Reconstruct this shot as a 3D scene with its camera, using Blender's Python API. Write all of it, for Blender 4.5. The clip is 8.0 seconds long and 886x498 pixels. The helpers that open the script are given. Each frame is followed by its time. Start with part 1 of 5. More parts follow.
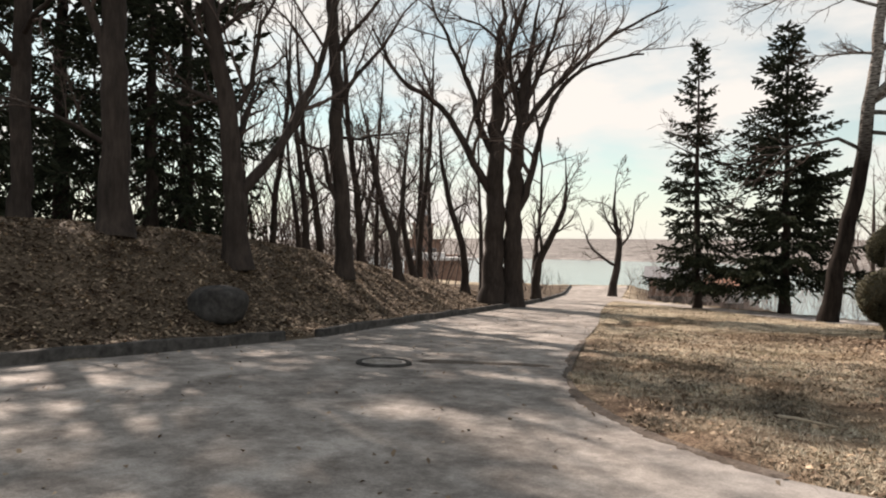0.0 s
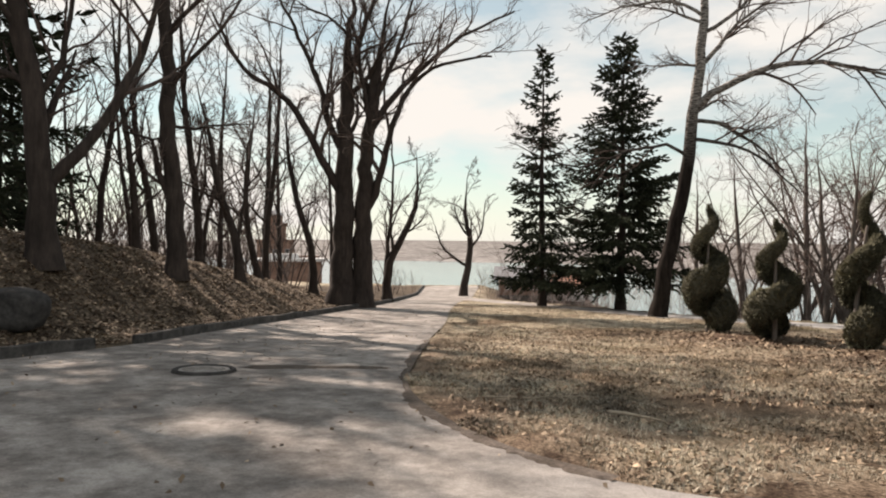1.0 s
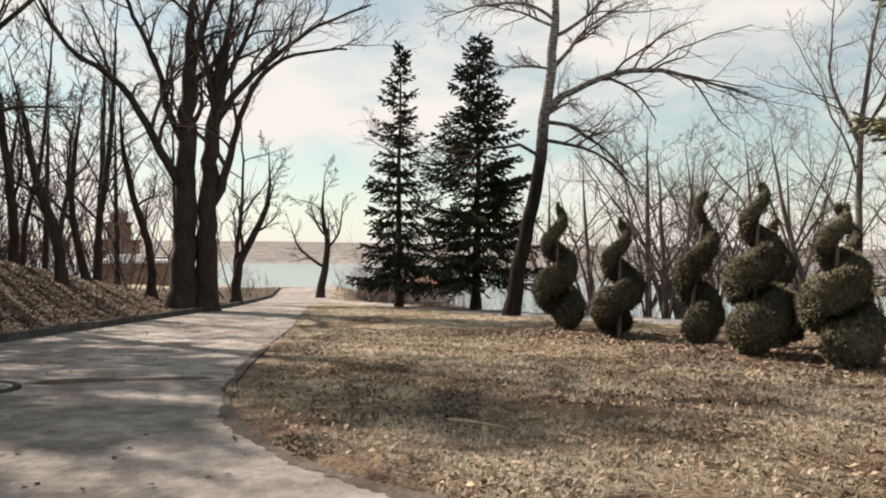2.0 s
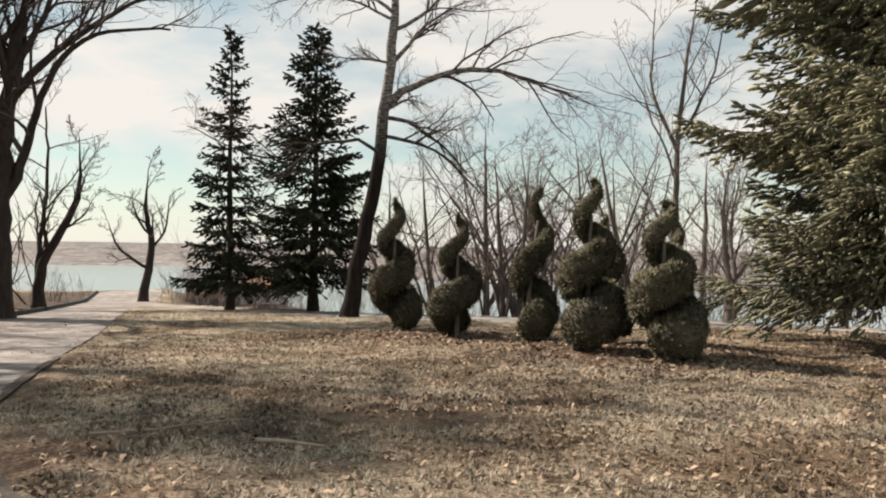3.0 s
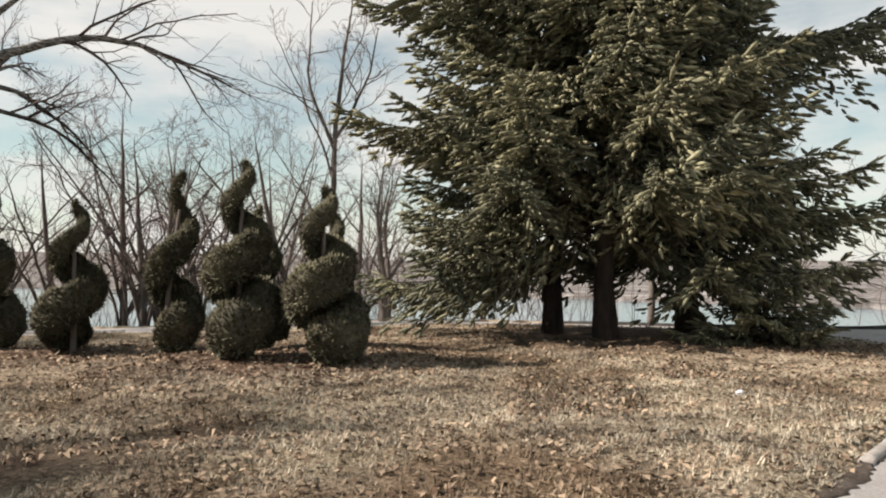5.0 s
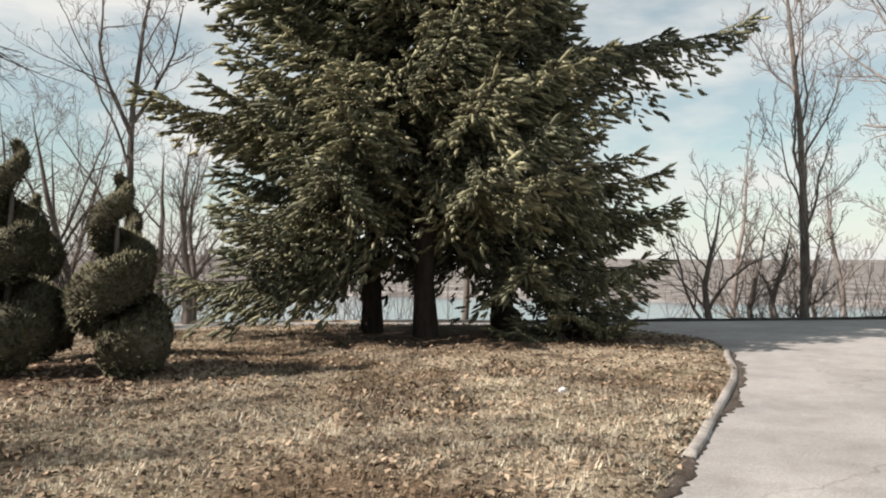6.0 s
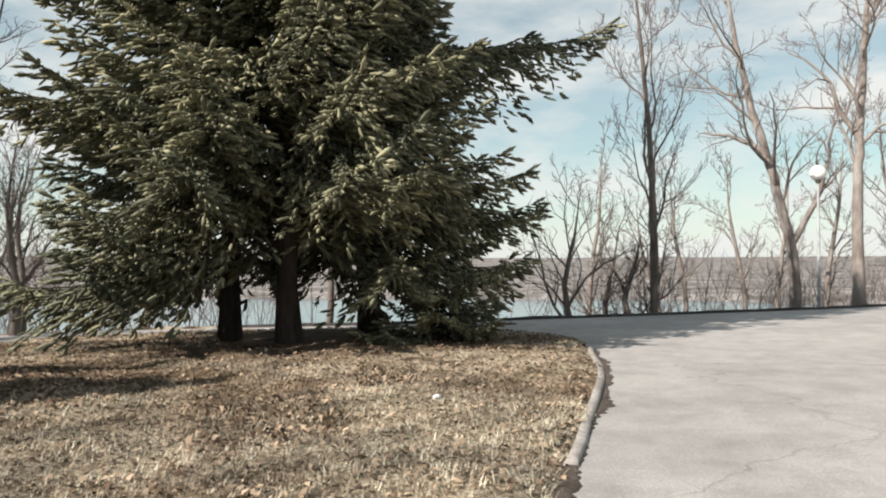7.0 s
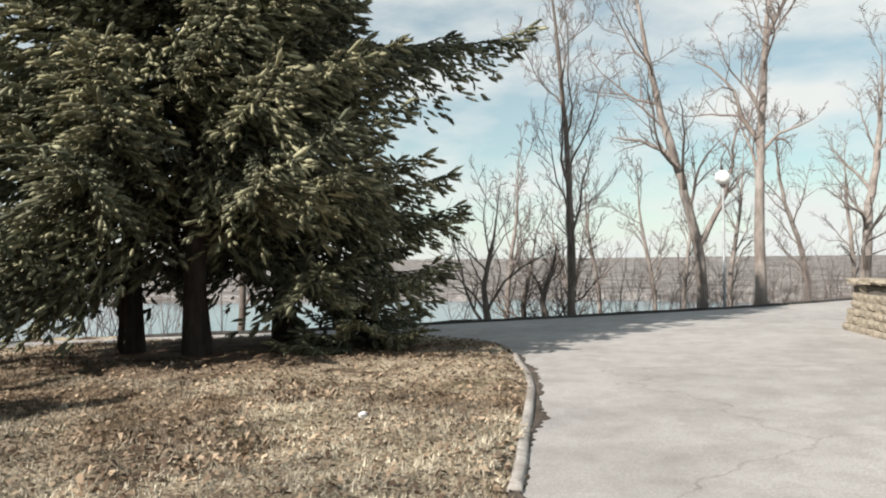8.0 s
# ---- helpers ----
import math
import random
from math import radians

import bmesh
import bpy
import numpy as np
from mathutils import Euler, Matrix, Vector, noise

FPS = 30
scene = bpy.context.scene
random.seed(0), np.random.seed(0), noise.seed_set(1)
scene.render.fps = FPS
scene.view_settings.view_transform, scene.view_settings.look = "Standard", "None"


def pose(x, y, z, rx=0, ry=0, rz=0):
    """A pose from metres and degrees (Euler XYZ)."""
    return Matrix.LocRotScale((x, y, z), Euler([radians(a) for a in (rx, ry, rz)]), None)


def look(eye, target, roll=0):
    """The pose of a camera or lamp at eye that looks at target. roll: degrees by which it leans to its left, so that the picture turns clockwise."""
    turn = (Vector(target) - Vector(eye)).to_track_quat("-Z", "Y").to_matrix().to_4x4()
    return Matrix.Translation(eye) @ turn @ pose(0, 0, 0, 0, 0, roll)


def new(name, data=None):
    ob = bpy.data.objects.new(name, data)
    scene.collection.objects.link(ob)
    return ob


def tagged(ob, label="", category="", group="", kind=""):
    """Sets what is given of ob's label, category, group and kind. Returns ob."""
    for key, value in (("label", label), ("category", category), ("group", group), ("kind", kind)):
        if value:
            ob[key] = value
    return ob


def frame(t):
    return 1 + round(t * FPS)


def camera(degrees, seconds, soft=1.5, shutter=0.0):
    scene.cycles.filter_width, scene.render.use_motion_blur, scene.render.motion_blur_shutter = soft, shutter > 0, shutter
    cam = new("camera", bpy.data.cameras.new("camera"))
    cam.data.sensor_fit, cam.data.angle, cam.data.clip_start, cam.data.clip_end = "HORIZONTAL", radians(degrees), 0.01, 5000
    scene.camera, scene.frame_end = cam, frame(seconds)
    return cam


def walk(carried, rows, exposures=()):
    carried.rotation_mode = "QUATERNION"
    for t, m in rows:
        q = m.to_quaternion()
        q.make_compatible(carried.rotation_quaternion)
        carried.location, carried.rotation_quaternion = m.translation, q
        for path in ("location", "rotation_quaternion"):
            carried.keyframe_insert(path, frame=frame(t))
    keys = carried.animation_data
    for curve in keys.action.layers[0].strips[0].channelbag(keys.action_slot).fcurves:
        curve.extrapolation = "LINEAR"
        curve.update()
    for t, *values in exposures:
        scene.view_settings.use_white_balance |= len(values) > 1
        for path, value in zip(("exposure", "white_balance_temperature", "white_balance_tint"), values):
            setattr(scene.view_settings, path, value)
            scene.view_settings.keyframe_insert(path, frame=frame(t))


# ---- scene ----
cam = camera(64.5, 8.0, soft=2.0)
PATH = [
    (0.0, pose(-0.366, -2.054, 1.652, 89.655, -0.324, 26.168)),
    (0.5, pose(-0.344, -1.698, 1.613, 89.748, -0.407, 20.318)),
    (1.0, pose(-0.296, -1.318, 1.557, 89.854, -0.402, 14.537)),
    (2.5, pose(-0.000, -0.000, 1.426, 90.137, -0.546, -2.800)),
    (3.0, pose(0.114, 0.421, 1.371, 90.306, -0.544, -9.324)),
    (3.5, pose(0.244, 0.782, 1.295, 90.462, -0.462, -14.604)),
    (4.0, pose(0.411, 1.138, 1.259, 90.628, -0.404, -21.247)),
    (4.5, pose(0.566, 1.442, 1.211, 90.803, -0.310, -27.981)),
    (5.0, pose(0.719, 1.729, 1.194, 90.919, -0.205, -36.727)),
    (6.5, pose(1.105, 2.329, 1.209, 90.767, -0.175, -57.928)),
    (7.0, pose(1.269, 2.459, 1.223, 90.796, 0.136, -63.018)),
    (7.5, pose(1.423, 2.581, 1.260, 90.741, 0.185, -66.690)),
    (8.0, pose(1.605, 2.755, 1.274, 90.894, 0.434, -70.011)),
]
walk(cam, PATH, exposures=[(0.0, 0.82, 7150, 20), (2.5, 0.72, 7100, 18), (5.0, 0.69, 6900, 17), (8.0, 0.69, 6500, 12)])

# ---- sky, sun ----
SUN_EL, SUN_AZ = radians(38), math.atan2(-0.86, 0.51)
world = bpy.data.worlds.new("sky")
scene.world = world
world.use_nodes = True
wn, wl = world.node_tree.nodes, world.node_tree.links
wn.clear()
w_out, w_bg = wn.new("ShaderNodeOutputWorld"), wn.new("ShaderNodeBackground")
w_sky = wn.new("ShaderNodeTexSky")
w_sky.sky_type = 'NISHITA'
w_sky.sun_disc = False
w_sky.sun_elevation, w_sky.sun_rotation = SUN_EL, SUN_AZ
w_sky.air_density, w_sky.dust_density, w_sky.ozone_density = 1.0, 0.4, 1.2
w_co, w_map = wn.new("ShaderNodeTexCoord"), wn.new("ShaderNodeMapping")
w_map.inputs["Scale"].default_value = (1.6, 1.6, 5.0)
w_map.inputs["Location"].default_value = (0.35, 0.1, 0.2)
w_noise, w_ramp = wn.new("ShaderNodeTexNoise"), wn.new("ShaderNodeValToRGB")
w_noise.inputs["Scale"].default_value = 1.5
w_noise.inputs["Detail"].default_value = 7
w_noise.inputs["Roughness"].default_value = 0.55
w_ramp.color_ramp.elements[0].position, w_ramp.color_ramp.elements[1].position = 0.42, 0.58
w_ramp.color_ramp.elements[0].color = (0.36, 0.36, 0.36, 1)
w_mix = wn.new("ShaderNodeMix")
w_mix.data_type = 'RGBA'
w_mix.inputs[7].default_value = (9.5, 9.95, 9.6, 1)
wl.new(w_co.outputs["Generated"], w_map.inputs["Vector"])
wl.new(w_map.outputs[0], w_noise.inputs["Vector"])
wl.new(w_noise.outputs[0], w_ramp.inputs[0])
w_sep, w_fall, w_haze = wn.new("ShaderNodeSeparateXYZ"), wn.new("ShaderNodeMapRange"), wn.new("ShaderNodeMapRange")
w_mul, w_max = wn.new("ShaderNodeMath"), wn.new("ShaderNodeMath")
w_mul.operation, w_max.operation = 'MULTIPLY', 'MAXIMUM'
for node, lo, hi, v0, v1 in ((w_fall, 0.22, 0.8, 1.0, 0.6), (w_haze, 0.0, 0.2, 0.9, 0.0)):
    for k, v in enumerate((lo, hi, v0, v1)):
        node.inputs[k + 1].default_value = v
    wl.new(w_sep.outputs[2], node.inputs[0])
wl.new(w_co.outputs["Generated"], w_sep.inputs[0])
wl.new(w_ramp.outputs[0], w_mul.inputs[0])
wl.new(w_fall.outputs[0], w_mul.inputs[1])
wl.new(w_mul.outputs[0], w_max.inputs[0])
wl.new(w_haze.outputs[0], w_max.inputs[1])
wl.new(w_max.outputs[0], w_mix.inputs[0])
w_tone = wn.new("ShaderNodeMix")
w_tone.data_type, w_tone.blend_type = 'RGBA', 'MULTIPLY'
w_tone.inputs[0].default_value = 1.0
w_tone.inputs[7].default_value = (1.1, 1.42, 1.2, 1)
wl.new(w_sky.outputs[0], w_tone.inputs[6])
wl.new(w_tone.outputs[2], w_mix.inputs[6])
wl.new(w_mix.outputs[2], w_bg.inputs[0])
w_bg.inputs[1].default_value = 0.055
wl.new(w_bg.outputs[0], w_out.inputs[0])

sun = new("sun", bpy.data.lights.new("sun", 'SUN'))
sun.data.energy, sun.data.angle, sun.data.color = 5.0, radians(0.7), (1.0, 0.94, 0.85)
SUN_DIR = Vector((math.sin(SUN_AZ) * math.cos(SUN_EL), math.cos(SUN_AZ) * math.cos(SUN_EL), math.sin(SUN_EL)))
sun.matrix_world = look(SUN_DIR * 60, (0, 0, 0))


# ---- materials ----
def material(name, rough=0.85, metal=0.0, spec=0.3):
    m = bpy.data.materials.new(name)
    m.use_nodes = True
    b = m.node_tree.nodes["Principled BSDF"]
    b.inputs["Roughness"].default_value = rough
    b.inputs["Metallic"].default_value = metal
    b.inputs["Specular IOR Level"].default_value = spec
    return m, m.node_tree.nodes, m.node_tree.links, b


def noise_node(nodes, links, scale, detail=6, rough=0.6, stretch=None, coord="Object"):
    co = nodes.new("ShaderNodeTexCoord")
    n = nodes.new("ShaderNodeTexNoise")
    n.inputs["Scale"].default_value = scale
    n.inputs["Detail"].default_value = detail
    n.inputs["Roughness"].default_value = rough
    if stretch:
        mp = nodes.new("ShaderNodeMapping")
        mp.inputs["Scale"].default_value = stretch
        links.new(co.outputs[coord], mp.inputs["Vector"])
        links.new(mp.outputs[0], n.inputs["Vector"])
    else:
        links.new(co.outputs[coord], n.inputs["Vector"])
    return n.outputs[0]


def ramp(nodes, links, fac, stops):
    r = nodes.new("ShaderNodeValToRGB")
    e = r.color_ramp.elements
    while len(e) < len(stops):
        e.new(0.5)
    for el, (p, c) in zip(e, stops):
        el.position, el.color = p, (*c, 1)
    links.new(fac, r.inputs[0])
    return r.outputs[0]


def mix(nodes, links, fac, a, b, mode='MIX'):
    m = nodes.new("ShaderNodeMix")
    m.data_type, m.blend_type = 'RGBA', mode
    for sock, v in ((m.inputs[0], fac), (m.inputs[6], a), (m.inputs[7], b)):
        if isinstance(v, (int, float)):
            sock.default_value = v
        elif isinstance(v, tuple):
            sock.default_value = (*v, 1)
        else:
            links.new(v, sock)
    return m.outputs[2]


def bump(nodes, links, bsdf, height, strength=0.5, dist=0.02):
    b = nodes.new("ShaderNodeBump")
    b.inputs["Strength"].default_value, b.inputs["Distance"].default_value = strength, dist
    links.new(height, b.inputs["Height"])
    links.new(b.outputs[0], bsdf.inputs["Normal"])


def mottled(name, stops, scale, scale2, dark, rough=0.9, spec=0.2, bump_s=0.6, bump_d=0.01, stretch=None):
    """Two scales of variation: a ramp of the fine noise, toned by the coarse one."""
    m, n, l, b = material(name, rough, 0, spec)
    fine = noise_node(n, l, scale, 8, 0.65, stretch)
    coarse = noise_node(n, l, scale2, 4, 0.6)
    col = ramp(n, l, fine, stops)
    tone = ramp(n, l, coarse, [(0.35, dark), (0.65, (1, 1, 1))])
    l.new(mix(n, l, 1.0, col, tone, 'MULTIPLY'), b.inputs["Base Color"])
    bump(n, l, b, fine, bump_s, bump_d)
    return m


def leafy(name, a, b_, rough=0.75, spec=0.15, vary=False, wide=False):
    """Colour by island, for blades, needles and leaves."""
    m, n, l, b = material(name, rough, 0, spec)
    g = n.new("ShaderNodeNewGeometry")
    col = ramp(n, l, g.outputs["Random Per Island"], [(0.0, a), (1.0, b_)])
    co = noise_node(n, l, 1.5, 4, 0.6)
    tone = ramp(n, l, co, [(0.34, (0.45, 0.45, 0.45)), (0.66, (1.25, 1.24, 1.2))])
    c = mix(n, l, 1.0, col, tone, 'MULTIPLY')
    if wide:
        c = mix(n, l, 1.0, c, ramp(n, l, noise_node(n, l, 0.32, 6, 0.65), [(0.40, (0.42, 0.36, 0.32)), (0.54, (1, 1, 1))]), 'MULTIPLY')
    if vary:
        one = n.new("ShaderNodeObjectInfo")
        c = mix(n, l, 1.0, c, ramp(n, l, one.outputs["Random"], [(0.0, (0.78, 0.83, 0.85)), (1.0, (1.12, 1.09, 1.0))]), 'MULTIPLY')
    l.new(c, b.inputs["Base Color"])
    return m


M_BARK = mottled("bark_dark", [(0.25, (0.024, 0.019, 0.017)), (0.75, (0.085, 0.066, 0.056))], 9, 1.3, (0.6, 0.6, 0.6), bump_d=0.03, stretch=(1, 1, 0.18))
M_BARK_GREY = mottled("bark_grey", [(0.25, (0.10, 0.085, 0.075)), (0.75, (0.27, 0.235, 0.21))], 9, 1.3, (0.6, 0.58, 0.56), bump_d=0.02, stretch=(1, 1, 0.2))
M_BARK_PALE = mottled("bark_pale", [(0.25, (0.20, 0.178, 0.16)), (0.75, (0.43, 0.395, 0.365))], 7, 0.8, (0.55, 0.5, 0.48), bump_d=0.015, stretch=(1, 1, 0.4))
M_TWIG = mottled("twig_brown", [(0.3, (0.06, 0.045, 0.04)), (0.7, (0.14, 0.105, 0.09))], 6, 0.5, (0.7, 0.7, 0.7), bump_s=0.1)
M_TWIG_ROSE = mottled("twig_reddish", [(0.3, (0.10, 0.07, 0.062)), (0.7, (0.22, 0.165, 0.15))], 6, 0.5, (0.7, 0.7, 0.7), bump_s=0.1)
M_TWIG_PALE = mottled("twig_pale", [(0.3, (0.17, 0.14, 0.13)), (0.7, (0.31, 0.265, 0.245))], 6, 0.5, (0.7, 0.7, 0.7), bump_s=0.1)


def birch_material():
    m, n, l, b = material("bark_birch", 0.92, 0, 0.05)
    marks = noise_node(n, l, 5.0, 6, 0.7, (1, 1, 5.0))
    col = ramp(n, l, marks, [(0.42, (0.04, 0.033, 0.03)), (0.54, (0.28, 0.265, 0.245)), (0.74, (0.52, 0.50, 0.475))])
    co = n.new("ShaderNodeTexCoord")
    sep = n.new("ShaderNodeSeparateXYZ")
    l.new(co.outputs["Object"], sep.inputs[0])
    mr = n.new("ShaderNodeMapRange")
    mr.inputs[1].default_value, mr.inputs[2].default_value = 5.6, 8.6
    l.new(sep.outputs[2], mr.inputs[0])
    old = ramp(n, l, noise_node(n, l, 8, 6, 0.6, (1, 1, 0.25)), [(0.3, (0.010, 0.008, 0.007)), (0.75, (0.036, 0.030, 0.026))])
    l.new(mix(n, l, mr.outputs[0], old, col), b.inputs["Base Color"])
    bump(n, l, b, marks, 0.5, 0.02)
    return m


M_BIRCH = birch_material()
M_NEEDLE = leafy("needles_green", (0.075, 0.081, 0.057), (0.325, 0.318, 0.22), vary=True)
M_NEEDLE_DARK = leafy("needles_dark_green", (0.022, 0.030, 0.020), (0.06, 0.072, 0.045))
M_TOPIARY = leafy("juniper_foliage", (0.068, 0.067, 0.045), (0.21, 0.202, 0.135))
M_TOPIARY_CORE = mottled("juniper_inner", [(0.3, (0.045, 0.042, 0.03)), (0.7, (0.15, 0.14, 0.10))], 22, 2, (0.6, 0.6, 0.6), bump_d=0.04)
M_GRASS = leafy("dry_grass", (0.20, 0.163, 0.115), (0.72, 0.662, 0.54), wide=True)
M_LITTER = leafy("fallen_leaves", (0.075, 0.045, 0.03), (0.44, 0.34, 0.245))
M_CONCRETE = mottled("kerb_concrete", [(0.3, (0.26, 0.245, 0.228)), (0.7, (0.50, 0.475, 0.445))], 18, 1.2, (0.6, 0.58, 0.56))
M_STONE = mottled("wall_stone", [(0.3, (0.27, 0.235, 0.185)), (0.7, (0.50, 0.45, 0.37))], 10, 2.0, (0.6, 0.57, 0.52), bump_d=0.03)
M_ROCK = mottled("dark_rock", [(0.3, (0.03, 0.028, 0.027)), (0.7, (0.09, 0.085, 0.08))], 6, 1.5, (0.6, 0.6, 0.6), bump_d=0.03)
M_DIRT = mottled("gutter_dirt", [(0.3, (0.06, 0.049, 0.041)), (0.7, (0.17, 0.14, 0.117))], 25, 3, (0.6, 0.57, 0.54), bump_d=0.02)
M_LID = mottled("worn_iron", [(0.3, (0.24, 0.22, 0.20)), (0.7, (0.46, 0.43, 0.40))], 20, 3, (0.6, 0.57, 0.54), rough=0.6, spec=0.4)
M_OLDKERB = mottled("kerb_weathered", [(0.3, (0.04, 0.037, 0.034)), (0.7, (0.12, 0.112, 0.104))], 6, 1.5, (0.6, 0.6, 0.6), bump_d=0.015)
M_IRON = mottled("cast_iron", [(0.3, (0.07, 0.06, 0.053)), (0.7, (0.22, 0.19, 0.165))], 30, 4, (0.6, 0.6, 0.6), rough=0.6, spec=0.5)
M_MORTAR = mottled("mortar", [(0.3, (0.10, 0.09, 0.075)), (0.7, (0.2, 0.18, 0.16))], 20, 2, (0.7, 0.7, 0.7))
M_BRICK = mottled("far_brick", [(0.3, (0.20, 0.12, 0.09)), (0.7, (0.34, 0.22, 0.17))], 1.2, 0.2, (0.7, 0.7, 0.7))
M_ROOF = mottled("far_roof", [(0.3, (0.25, 0.25, 0.26)), (0.7, (0.40, 0.40, 0.41))], 2, 0.3, (0.8, 0.8, 0.8))
M_ROOF_RED = mottled("far_roof_red", [(0.3, (0.25, 0.12, 0.08)), (0.7, (0.40, 0.22, 0.16))], 2, 0.3, (0.8, 0.8, 0.8))
M_WHITE = mottled("far_white", [(0.3, (0.62, 0.61, 0.60)), (0.7, (0.80, 0.79, 0.78))], 2, 0.3, (0.85, 0.85, 0.85))
M_PANE = material("dark_pane", 0.15, 0, 0.6)[0]
M_PANE.node_tree.nodes["Principled BSDF"].inputs["Base Color"].default_value = (0.03, 0.035, 0.04, 1)
M_POLE = mottled("pole_paint", [(0.3, (0.33, 0.35, 0.36)), (0.7, (0.48, 0.50, 0.51))], 8, 1, (0.8, 0.8, 0.8), rough=0.5, spec=0.4)
M_GLOBE = material("opal_globe", 0.25, 0, 0.5)[0]
M_GLOBE.node_tree.nodes["Principled BSDF"].inputs["Base Color"].default_value = (0.88, 0.88, 0.86, 1)
M_DEADWOOD = mottled("bare_wood", [(0.3, (0.30, 0.23, 0.16)), (0.7, (0.52, 0.44, 0.34))], 14, 3, (0.6, 0.6, 0.6), stretch=(1, 1, 0.3))


def asphalt_material():
    m, n, l, b = material("asphalt_worn", 0.88, 0, 0.25)
    grain = noise_node(n, l, 55, 6, 0.75)
    mid = noise_node(n, l, 2.2, 8, 0.7)
    big = noise_node(n, l, 0.22, 5, 0.6)
    col = ramp(n, l, grain, [(0.3, (0.24, 0.232, 0.225)), (0.55, (0.36, 0.35, 0.34)), (0.75, (0.47, 0.455, 0.44))])
    tone = ramp(n, l, mid, [(0.3, (0.74, 0.73, 0.72)), (0.6, (1, 1, 1))])
    tone2 = ramp(n, l, big, [(0.36, (0.88, 0.87, 0.86)), (0.6, (1.12, 1.11, 1.10))])
    vor = n.new("ShaderNodeTexVoronoi")
    vor.feature = 'DISTANCE_TO_EDGE'
    vor.inputs["Scale"].default_value = 0.2
    co = n.new("ShaderNodeTexCoord")
    warp = n.new("ShaderNodeVectorMath")
    nz = n.new("ShaderNodeTexNoise")
    nz.inputs["Scale"].default_value, nz.inputs["Detail"].default_value = 1.4, 6
    l.new(co.outputs["Object"], nz.inputs["Vector"])
    l.new(co.outputs["Object"], warp.inputs[0])
    l.new(nz.outputs["Color"], warp.inputs[1])
    l.new(warp.outputs[0], vor.inputs["Vector"])
    crack = ramp(n, l, vor.outputs["Distance"], [(0.0, (0.72, 0.71, 0.70)), (0.004, (1, 1, 1))])
    c = mix(n, l, 1.0, col, tone, 'MULTIPLY')
    c = mix(n, l, 1.0, c, tone2, 'MULTIPLY')
    c = mix(n, l, 1.0, c, crack, 'MULTIPLY')
    # Blotchy stains, with shade of the bank trees also put into the colour.
    wear_shade = n.new("ShaderNodeVertexColor")
    wear_shade.layer_name = "wear_shade"
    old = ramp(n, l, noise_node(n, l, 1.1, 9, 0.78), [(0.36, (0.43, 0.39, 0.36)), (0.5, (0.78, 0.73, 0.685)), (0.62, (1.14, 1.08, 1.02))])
    c = mix(n, l, wear_shade.outputs[0], c, mix(n, l, 1.0, c, old, 'MULTIPLY'))
    l.new(c, b.inputs["Base Color"])
    bump(n, l, b, grain, 0.6, 0.008)
    return m


M_ASPHALT = asphalt_material()


def ground_material():
    """Lawn, leaf litter, bare soil and far land, told apart by painted zones."""
    m, n, l, b = material("park_ground", 0.95, 0, 0.1)
    z = n.new("ShaderNodeVertexColor")
    z.layer_name = "zone"
    sep = n.new("ShaderNodeSeparateColor")
    l.new(z.outputs[0], sep.inputs[0])
    fine = noise_node(n, l, 26, 8, 0.75)
    mid = noise_node(n, l, 1.6, 8, 0.7)
    lawn = ramp(n, l, fine, [(0.34, (0.07, 0.052, 0.038)), (0.48, (0.31, 0.262, 0.20)), (0.64, (0.68, 0.615, 0.50))])
    patch = ramp(n, l, mid, [(0.38, (0.28, 0.235, 0.21)), (0.48, (0.85, 0.82, 0.76)), (0.66, (1.15, 1.13, 1.08))])
    lawn = mix(n, l, 1.0, lawn, patch, 'MULTIPLY')
    wide = ramp(n, l, noise_node(n, l, 0.32, 6, 0.65), [(0.40, (0.50, 0.43, 0.39)), (0.52, (1, 1, 1))])
    lawn = mix(n, l, 1.0, lawn, wide, 'MULTIPLY')
    moss = ramp(n, l, noise_node(n, l, 0.5, 5, 0.6), [(0.52, (0, 0, 0)), (0.7, (0.4, 0.4, 0.4))])
    lawn = mix(n, l, moss, lawn, (0.17, 0.16, 0.085))
    leaf = ramp(n, l, fine, [(0.34, (0.028, 0.022, 0.018)), (0.5, (0.10, 0.077, 0.059)), (0.7, (0.27, 0.215, 0.16))])
    leaf = mix(n, l, 1.0, leaf, patch, 'MULTIPLY')
    soil = ramp(n, l, fine, [(0.36, (0.03, 0.021, 0.017)), (0.5, (0.13, 0.09, 0.068)), (0.66, (0.30, 0.215, 0.16))])
    soil = mix(n, l, 1.0, soil, patch, 'MULTIPLY')
    far = ramp(n, l, noise_node(n, l, 0.02, 10, 0.8), [(0.38, (0.09, 0.083, 0.078)), (0.6, (0.32, 0.30, 0.285))])
    far = mix(n, l, 1.0, far, ramp(n, l, noise_node(n, l, 0.11, 6, 0.7), [(0.4, (0.5, 0.48, 0.47)), (0.56, (1.1, 1.1, 1.1))]), 'MULTIPLY')
    c = mix(n, l, sep.outputs[0], lawn, leaf)
    c = mix(n, l, sep.outputs[1], c, soil)
    c = mix(n, l, sep.outputs[2], c, far)
    l.new(c, b.inputs["Base Color"])
    bump(n, l, b, fine, 0.8, 0.03)
    return m


M_GROUND = ground_material()
M_WATER, wn2, wl2, wb2 = material("river_water", 0.12, 0, 0.6)
wb2.inputs["Base Color"].default_value = (0.10, 0.15, 0.18, 1)
bump(wn2, wl2, wb2, noise_node(wn2, wl2, 0.35, 6, 0.6), 0.35, 0.3)


